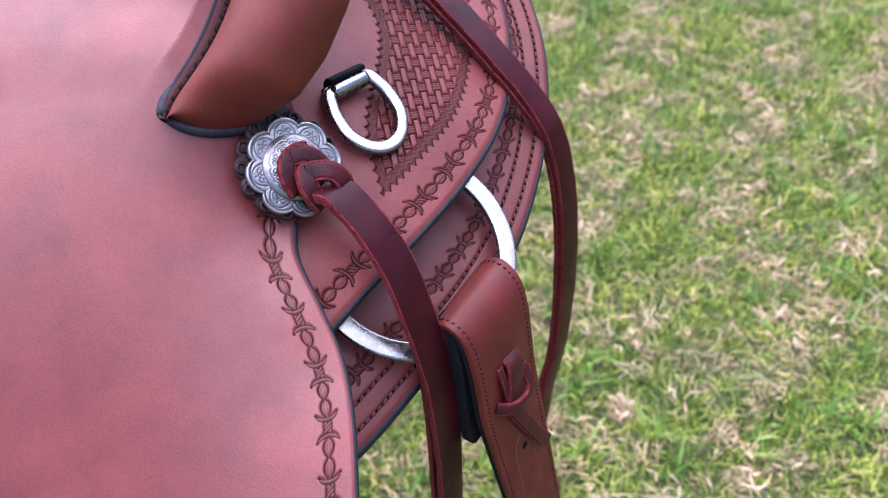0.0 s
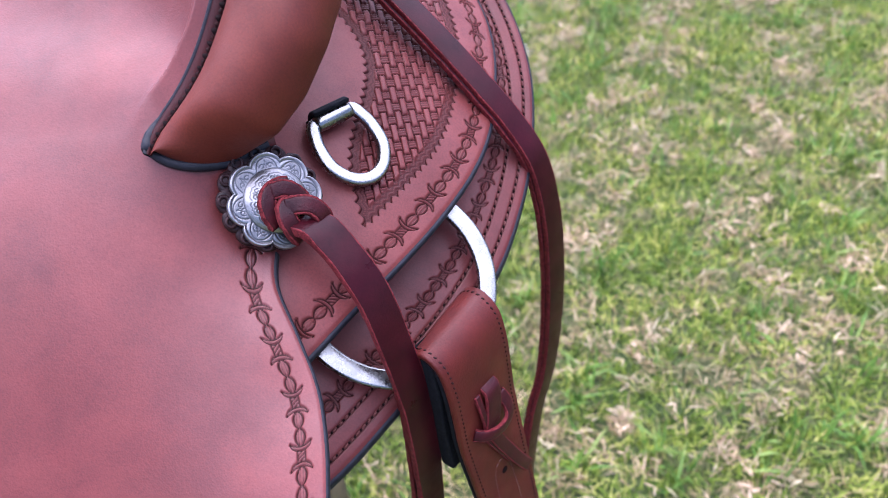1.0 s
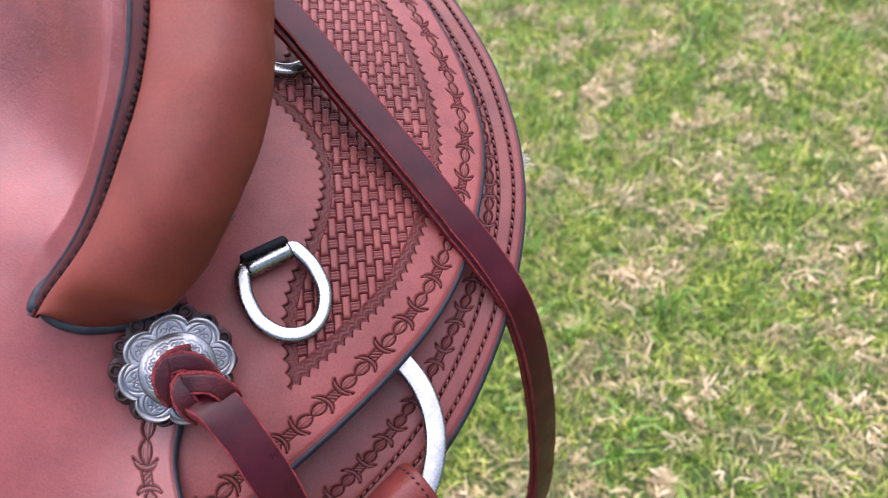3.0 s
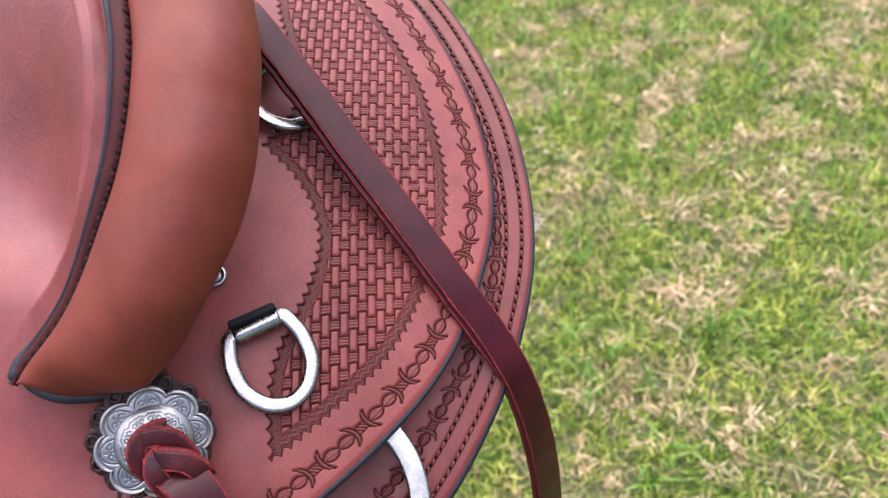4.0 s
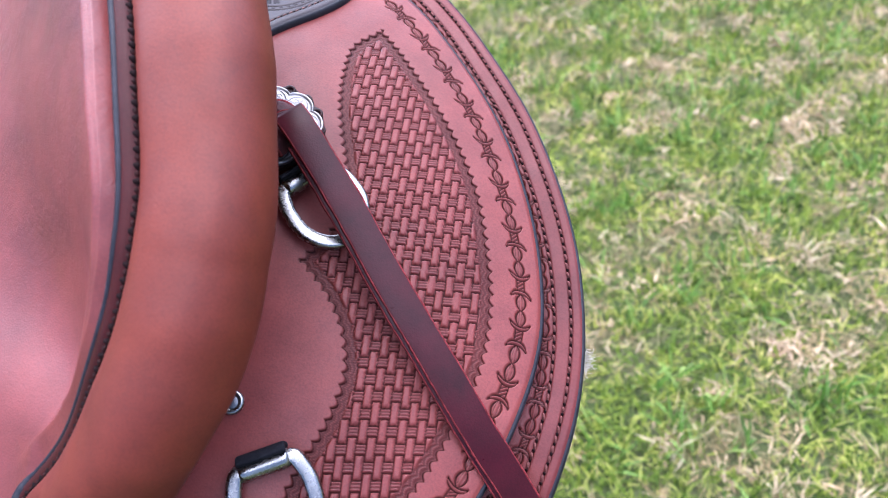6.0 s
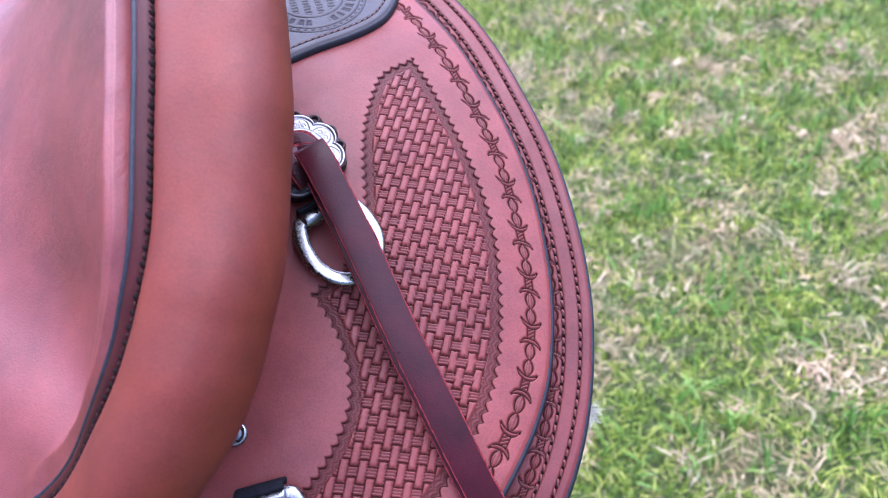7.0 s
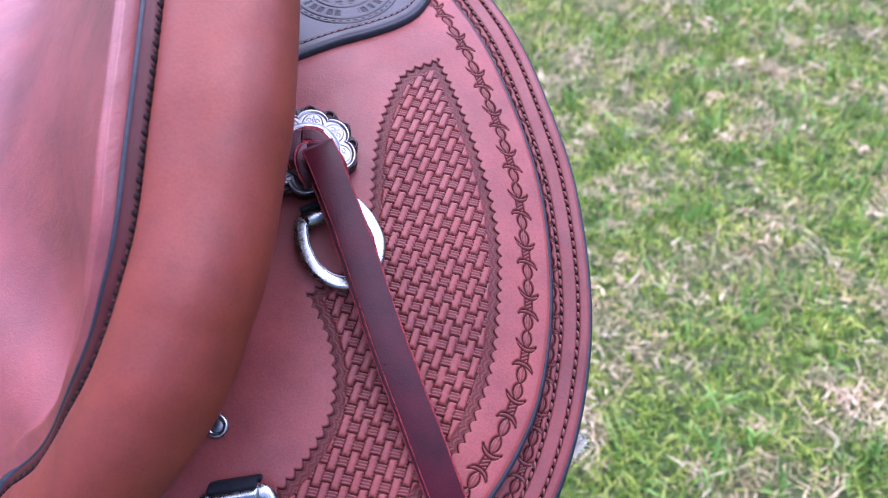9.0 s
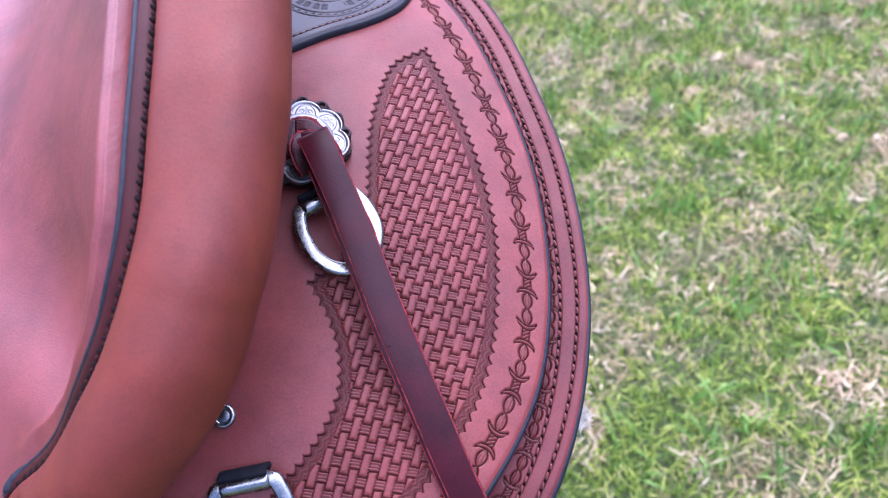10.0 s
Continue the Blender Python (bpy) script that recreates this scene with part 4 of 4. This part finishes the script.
def knot(fr, parent):
    """The slit-and-pulled tie that holds the concho: interlaced bands of the same lace."""
    up = fr[3]
    mm = 0.001

    def band(pts, width):
        p = np.array([((1.0 + 0.79 * (x - 1.5)) * mm, (-2.0 + 0.84 * (y + 2.0)) * mm, z * 0.92 * mm) for x, y, z in pts])
        c = spline(place(fr, p), step=0.0010)
        t = unit(np.gradient(c, axis=0))
        side = unit(np.cross(up, t))
        v, f = sweep(c, strap_section(width * 0.93, 0.0044, 0.0019, 5), side)
        ob = part("tie_band", v, f, M_TIE, parent, "dark burgundy leather tie band")
        for sg in (-1, 1):
            jit = 0.00012 * np.random.default_rng(len(c)).standard_normal(len(c))[:, None]
            v, f = sweep(c + side * (sg * (width * 0.465 - 0.0004) + jit), strap_section(0.0013, 0.0036, 0.0004), side)
            part("cut_edge", v, f, M_RAW, ob, "raw red cut edge")

    band([(5.5, 8.0, 6.0), (0.0, 7.5, 7.6), (-6.0, 4.0, 8.0), (-8.3, -2.0, 8.0), (-6.5, -8.5, 7.0), (-2.5, -13.5, 4.5)], 0.0082)
    band([(-5.0, 4.5, 8.6), (1.5, 5.6, 9.4), (8.5, 3.2, 8.8), (14.0, -2.0, 7.5), (18.0, -8.0, 6.0)], 0.0084)
    band([(4.5, -3.5, 8.5), (0.8, -6.0, 11.5), (1.0, -12.0, 12.5), (5.0, -18.0, 10.5), (9.5, -21.5, 7.0)], 0.0092)
    band([(2.0, -5.0, 11.0), (8.0, -4.6, 14.6), (15.0, -6.0, 15.6), (21.5, -10.5, 14.0), (24.5, -15.5, 9.5)], 0.0092)
    a = np.linspace(0, np.pi / 2, 7)[:, None]
    th = np.linspace(0, 2 * np.pi, 20, endpoint=False)[None]
    p = np.stack([0.0034 * np.cos(a) * np.cos(th) + 0.0014, 0.0034 * np.cos(a) * np.sin(th) + 0.0002, 0.0072 + 0.0026 * np.sin(a) + 0 * th], -1)
    part("screw_head", place(fr, p).reshape(-1, 3), grid_faces(7, 20, close_m=True), M_SILVER, parent, "small domed silver screw")


# near concho on the seat's corner, and the one behind the cantle
N1 = (0.53, -0.55, 0.64)
C1 = frame_at((-0.0017, 0.3261, 0.8518), (0.841, 0.429, -0.326), N1)
C2_AT = (-0.0370, 0.5230)
N2 = unit(jockey_normal(*C2_AT) + np.array((0.10, 0.02, 0.0)))
C2 = frame_at((C2_AT[0], C2_AT[1], float(jockey_height(*C2_AT)) + 0.0095), (0.86, 0.40, -0.30), N2)
for c in (C1, C2):
    rosette_form((c[0] - c[3] * 0.0012 - c[1] * 0.0012 + c[2] * 0.0016, c[1], c[2], c[3]), 0.0252, saddle)
    concho_form(c, 0.0233, saddle)

# laces: each tied through its concho, hanging double
lace = empty("saddle_string", tuple(C1[0]), "dark burgundy leather lace tied in a concho, hanging down", "strap", "saddle strings")
knot(C1, lace)
S1 = np.array([tuple(place(C1, (0.0072, -0.0108, 0.0085))), (0.0225, 0.3112, 0.8425), (0.0400, 0.2975, 0.8200), (0.0500, 0.2870, 0.7880), (0.0565, 0.2815, 0.7500), (0.0590, 0.2790, 0.7000), (0.0585, 0.2790, 0.6300), (0.0570, 0.2800, 0.5400), (0.0560, 0.2810, 0.4600)])
D1 = np.array([(0.78, 0.46, -0.20), (0.76, 0.60, -0.1), (0.64, 0.76, 0.05), (0.58, 0.81, 0.05), (0.56, 0.83, 0.05), (0.56, 0.83, 0)])
ribbon("strap", S1, 0.0163, 0.0050, D1, lace)
ribbon("strap", S1[3:] + np.array((-0.0080, 0.0055, 0.0)) * np.linspace(0.2, 1.15, 6)[:, None] + np.array((0, 0.0042, 0)), 0.0145, 0.0038, D1[1:], lace)
lace2 = empty("saddle_string", tuple(C2[0]), "dark burgundy leather lace lying across the rear jockey and hanging", "strap", "saddle strings")
knot(C2, lace2)
S2 = np.array([(-0.0220, 0.5180, 0.9385), (-0.0105, 0.5110, 0.9330), (0.0163, 0.4933, 0.9120), (0.0461, 0.4717, 0.8872), (0.0760, 0.4520, 0.8610), (0.0970, 0.4382, 0.8407), (0.1155, 0.4280, 0.8202),
               (0.1312, 0.4189, 0.7950), (0.1411, 0.4163, 0.7529), (0.1466, 0.4178, 0.6942), (0.1486, 0.4209, 0.6356), (0.1469, 0.4216, 0.5817), (0.1398, 0.4161, 0.5374), (0.1350, 0.4108, 0.4680), (0.1341, 0.4084, 0.3984)])
D2 = np.array([(0.62, 0.78, 0.02), (0.62, 0.78, 0.0), (0.60, 0.80, 0.05), (0.66, 0.75, 0.05), (0.74, 0.67, 0.0), (0.74, 0.67, 0.0), (0.60, 0.80, 0.0), (0.55, 0.83, 0.0)])
ribbon("strap", S2, 0.0146, 0.0040, D2, lace2)
under = S2 + np.array((-0.0012, -0.0010, -0.0038))
under[7:] += np.array((-0.0020, 0.0032, 0.0030))
ribbon("strap", under[1:], 0.0150, 0.0040, D2, lace2)


# dee rings with their rollers and keepers
DEE = [(-0.0095, 0.0), (-0.0128, 0.0004), (-0.0153, 0.006), (-0.0168, 0.013), (-0.0160, 0.024), (-0.0095, 0.0335), (0.0, 0.0370), (0.0095, 0.0335), (0.0160, 0.024), (0.0168, 0.013), (0.0153, 0.006), (0.0128, 0.0004), (0.0095, 0.0)]


def dee_ring(a, b, lift):
    mid = (np.array(a) + np.array(b)) / 2
    n = jockey_normal(*mid)
    za, zb = (float(jockey_height(*q)) for q in (a, b))
    ex = np.array((b[0] - a[0], b[1] - a[1], zb - za))
    fr = frame_at((mid[0], mid[1], (za + zb) / 2 + lift), ex, n)
    ob = empty("dee_ring", tuple(fr[0]), "polished steel dee ring on a black leather keeper", "ring", "dee rings")
    q = np.array([(x, -y, -0.0035 * (y / 0.037)) for x, y in DEE])
    c = spline(place(fr, q), step=0.0012)
    v, f = sweep(c, strap_section(0.0070, 0.0048, 0.0019, 5), np.cross(n, unit(np.gradient(c, axis=0))))
    part("ring", v, f, M_STEEL, ob)
    bar = place(fr, np.array([(-0.0135, 0, 0), (0.0135, 0, 0)]))
    v, f = sweep(np.linspace(bar[0], bar[1], 5), round_section(0.0021, 12), n)
    part("bar", v, f, M_STEEL, ob)
    s = np.linspace(-0.0108, 0.0108, 15)
    v, f = sweep(place(fr, np.stack([s, 0 * s, 0 * s], 1)), round_section(0.0044, 28), n, scale=1 - 0.10 * (np.abs(s) / 0.0108)**8)
    part("roller", v, f, M_STEEL, ob, "polished steel roller sleeve")
    arc = np.linspace(radians(-38), radians(62), 12)
    tab = np.stack([0 * arc, 0.0061 * np.cos(arc), 0.0061 * np.sin(arc)], 1)
    tab = np.vstack([[(0, 0.0060, -0.0085)], tab])
    v, f = sweep(spline(place(fr, tab), step=0.0008), strap_section(0.0218, 0.0026, 0.0010), fr[1])
    part("keeper", v, f, M_LINING, ob, "black leather keeper")
    return ob


dee_ring((0.0110, 0.3770), (0.0290, 0.3935), 0.0085)
dee_ring((-0.0190, 0.4935), (-0.0075, 0.5150), 0.0085)

# small steel rivet cap beside the cantle
rv = (-0.0055, 0.4030)
fr = frame_at((rv[0], rv[1], float(jockey_height(*rv)) - 0.0004), (1, 0, 0), jockey_normal(*rv))
a = np.linspace(0, 2 * np.pi, 28, endpoint=False)
v, f = sweep(place(fr, np.stack([0.0042 * np.cos(a), 0.0042 * np.sin(a), 0.0012 + 0 * a], 1)), round_section(0.0014, 10), fr[3], closed=True)
rivet = part("grommet", v, f, M_STEEL, saddle, "small polished steel grommet")
v, f = sweep(place(fr, np.array([(0, 0, 0.0002), (0, 0, 0.0012), (0, 0, 0.0018)])), round_section(0.0034, 20), fr[1], scale=(1, 1, 0.8))
part("grommet_core", v, f, M_TARNISH, rivet)

# rigging ring and the flank billet hung on it
RC, RN, RR = np.array((0.0465, 0.3342, 0.7865)), np.array((0.295, -0.457, 0.839)), 0.0526
fr = frame_at(RC, (1, 0.3, 0), RN)
a = np.linspace(0, 2 * np.pi, 120, endpoint=False)
c = place(fr, np.stack([RR * np.cos(a), RR * np.sin(a), 0 * a], 1))
v, f = sweep(c, strap_section(0.0102, 0.0044, 0.0014, 4), unit(c - RC), closed=True)
part("rigging_ring", v, f, M_STEEL, saddle, "large flat polished steel rigging ring")

billet = empty("flank_billet", (0.079, 0.303, 0.785), "russet leather flank billet strap looped over the ring", "strap")
SIDE = unit(np.array((0.60, 0.79, 0.12)))
B = np.array([(0.0690, 0.3110, 0.7830), (0.0730, 0.3080, 0.7900), (0.0785, 0.3030, 0.7925), (0.0850, 0.2980, 0.7860), (0.0890, 0.2945, 0.7700), (0.0915, 0.2920, 0.7480), (0.0940, 0.2900, 0.7250), (0.1025, 0.2850, 0.6750), (0.1120, 0.2800, 0.6200), (0.1220, 0.2740, 0.5500), (0.1300, 0.2690, 0.4800)])
B += np.array((0.0004, 0.0006, -0.0090))
bc = spline(B, step=0.0016)
btan = unit(np.gradient(bc, axis=0))
bsd = unit(SIDE - btan * (btan @ SIDE)[:, None])
bnn = np.cross(btan, bsd)
if bnn[len(bnn) // 2][0] < 0:
    bnn = -bnn
BW = 0.0490
taper = 1 - 0.10 * np.clip((lengths(bc) - 0.09) / 0.1, 0, 1)
v, f = sweep(bc, strap_section(BW, 0.0042, 0.0012), bsd, scale=taper)
strap = part("strap", v, f, M_BILLET, billet)
v, f = sweep(bc[10:] - bnn[10:] * 0.0040, strap_section(BW - 0.001, 0.0034, 0.001), bsd[10:], scale=taper[10:])
part("lining", v, f, M_LINING, strap, "black leather lining")
back = bc[2:72] - bnn[2:72] * np.linspace(0.010, 0.017, 70)[:, None]
v, f = sweep(back, strap_section(BW - 0.001, 0.0095, 0.002), bsd[2:72])
part("back_layer", v, f, M_LINING, strap, "black doubled-back billet end")
for sg in (-1, 1):
    line = bc + bsd * (sg * (BW / 2 - 0.0038) * taper)[:, None] + bnn * 0.0020
    q = spline(line[4:], step=0.0034)
    t = unit(np.gradient(q, axis=0))
    stitches("stitching", q, t, 0.0034, 0.00065, strap, "fine brown stitching", M_SEW, unit(np.cross(t, bsd[len(bsd) // 3]) * (1 if np.cross(t[5], bsd[30])[0] > 0 else -1)))
# lace knot on the billet
bl = lengths(bc)
KNOT_AT = bl[46]


def on_billet(q):
    """Places across, up along and off the billet's face, from the knot."""
    q = np.asarray(q, float)
    at = KNOT_AT - q[:, 1]
    base, sd, nn = (np.stack([np.interp(at, bl, a[:, k]) for k in range(3)], 1) for a in (bc, bsd, bnn))
    return base + sd * (q[:, :1] + 0.0015) + nn * (q[:, 2:3] + 0.0022)


def billet_lace(pts, width, name="tie_lace"):
    p = on_billet(spline(np.array(pts) * np.array((1.05, 1.3, 1.0)) * 0.001, step=0.001))
    t = unit(np.gradient(p, axis=0))
    sd = unit(np.cross(bnn[46], t))
    v, f = sweep(p, strap_section(width, 0.0026, 0.0009), sd)
    ob = part(name, v, f, M_TIE, billet, "dark burgundy lace knot")
    for sg in (-1, 1):
        v, f = sweep(p + sd * sg * (width / 2 - 0.0001), strap_section(0.0007, 0.0021, 0.0003), sd)
        part("cut_edge", v, f, M_RAW, ob, "raw red cut edge")


billet_lace([(0.9, 11.5, -1.0), (0.6, 8.5, 2.6), (-1.2, 1, 3.8), (-3.6, -8, 3.4), (-5.2, -15, 1.0)], 0.0116)
billet_lace([(-8.8, 11, 0), (-9.0, 4, 2.2), (-8.2, -4, 3.0), (-7.4, -9, 1.5)], 0.0032)
billet_lace([(-15.5, -8, 0.0), (-11, -10.2, 4.4), (-4.4, -12.4, 6.2), (3.5, -13.2, 6.2), (8.4, -10.5, 5.2), (9.4, -5, 3.2), (8.2, 0, 0.6)], 0.0064)
billet_lace([(-4.5, -15, 2.8), (-0.5, -26, 3.4), (7, -43, 3.6), (14.5, -57, 2.8)], 0.0076)
billet_lace([(-8.5, -14, 0.8), (-5, -24, 1.8), (3.5, -42, 1.4)], 0.0034)
hole = frame_at(bc[84] + bnn[84] * 0.0021, bsd[84], bnn[84])
v, f = sweep(place(hole, np.array([(0, 0, -0.001), (0, 0, 0.0001), (0, 0, 0.00025)])), round_section(0.0024, 18), hole[1], scale=(1, 1, 0.9))
part("punched_hole", v, f, M_HOLE, strap, "dark punched hole")
arch = spline([(-0.0085, -0.040), (-0.0080, -0.010), (-0.0060, 0.006), (0.0, 0.011), (0.0060, 0.006), (0.0080, -0.010), (0.0085, -0.040)], step=0.0034)
q = on_billet(np.column_stack([arch[:, 0] - 0.003, arch[:, 1] + KNOT_AT - bl[84], np.full(len(arch), -0.0001)]))
stitches("stitching", q, unit(np.gradient(q, axis=0)), 0.0034, 0.00045, strap, "fine arched stitching", M_THREAD, bnn[84])

# maker's patch behind the cantle
PATCH = [(-0.080, 0.690), (-0.064, 0.668), (-0.0565, 0.653), (-0.0535, 0.638), (-0.0555, 0.625), (-0.0620, 0.610), (-0.0730, 0.591), (-0.0840, 0.568), (-0.1000, 0.535)]
STAMP = (-0.0985, 0.6275)


def patch_relief(x, y, s, d):
    g = groove(d, 0.0052, 0.0006, 0.0005)
    r = np.hypot(x - STAMP[0], y - STAMP[1])
    th = np.arctan2(y - STAMP[1], x - STAMP[0])
    ring = sum(np.exp(-((r - q) / 0.00045)**2) for q in (0.0325, 0.0290, 0.0190))
    dots = np.exp(-((r - 0.0307) / 0.0005)**2) * (np.sin(th * 46) > 0.2)
    bars = ((r > 0.0215) & (r < 0.0265)) * (np.sin(th * 30) + 0.5 * np.sin(th * 71) > -0.2) * (np.sin(th * 3 + 0.6) > -0.8)
    rows = (np.abs(np.mod(y - STAMP[1] + x - STAMP[0] + 0.5, 0.010) - 0.005) < 0.0024) & (np.sin((x - y) * 1500) > -0.3) & (r < 0.0165)
    dep = np.clip(ring + dots + 0.8 * bars + 0.8 * rows, 0, 1)
    return g - 0.00055 * dep, np.maximum(0.8 * dep, np.clip(-g / 0.0005, 0, 1) * 0.6)


patch, _, _ = panel("maker_patch", PATCH[::-1], [(-0.150, 0.560), (-0.158, 0.600), (-0.150, 0.650), (-0.130, 0.690)], jockey_height, patch_relief,
                    0.0005, (np.arange(0, 0.0201, 0.0005), np.linspace(0, 1, 120)), 0.0050, M_PATCH, saddle, "dark brown leather patch with a round embossed stamp", lift=0.0046)
e = spline(PATCH[::-1], step=0.001)
t = unit(np.gradient(e, axis=0))
stitch_row("stitching", e + np.stack([-t[:, 1], t[:, 0]], 1) * 0.0052, lambda x, y: jockey_height(x, y) + 0.0046, -0.0002, 0.0040, 0.0005, patch, "brown stitching")

# plain wooden stand hidden under the saddle
stand = empty("saddle_stand", (-0.20, 0.52, 0.0), "plain weathered wooden saddle stand under the saddle", "stand")


def beam(name, a, b, w, h):
    a, b = np.array(a, float), np.array(b, float)
    v, f = sweep(np.linspace(a, b, 3), strap_section(w, h, 0.006), np.cross(b - a, (0, 0, 1.0)) if abs((b - a)[0]) + abs((b - a)[1]) > 0.05 else (1, 0, 0))
    part(name, v, f, M_WOOD, stand)


for off in (-0.09, 0.09):
    m = np.array((-0.22 - 0.7 * off, 0.50 + 0.7 * off))
    beam("rail", (m[0] - 0.14, m[1] - 0.14, 0.68), (m[0] + 0.11, m[1] + 0.11, 0.68), 0.09, 0.025)
for q in ((-0.30, 0.42), (-0.14, 0.58)):
    beam("post", (q[0], q[1], -0.01), (q[0], q[1], 0.67), 0.07, 0.07)
    beam("crosspiece", (q[0] + 0.10, q[1] - 0.10, 0.655), (q[0] - 0.10, q[1] + 0.10, 0.655), 0.06, 0.03)
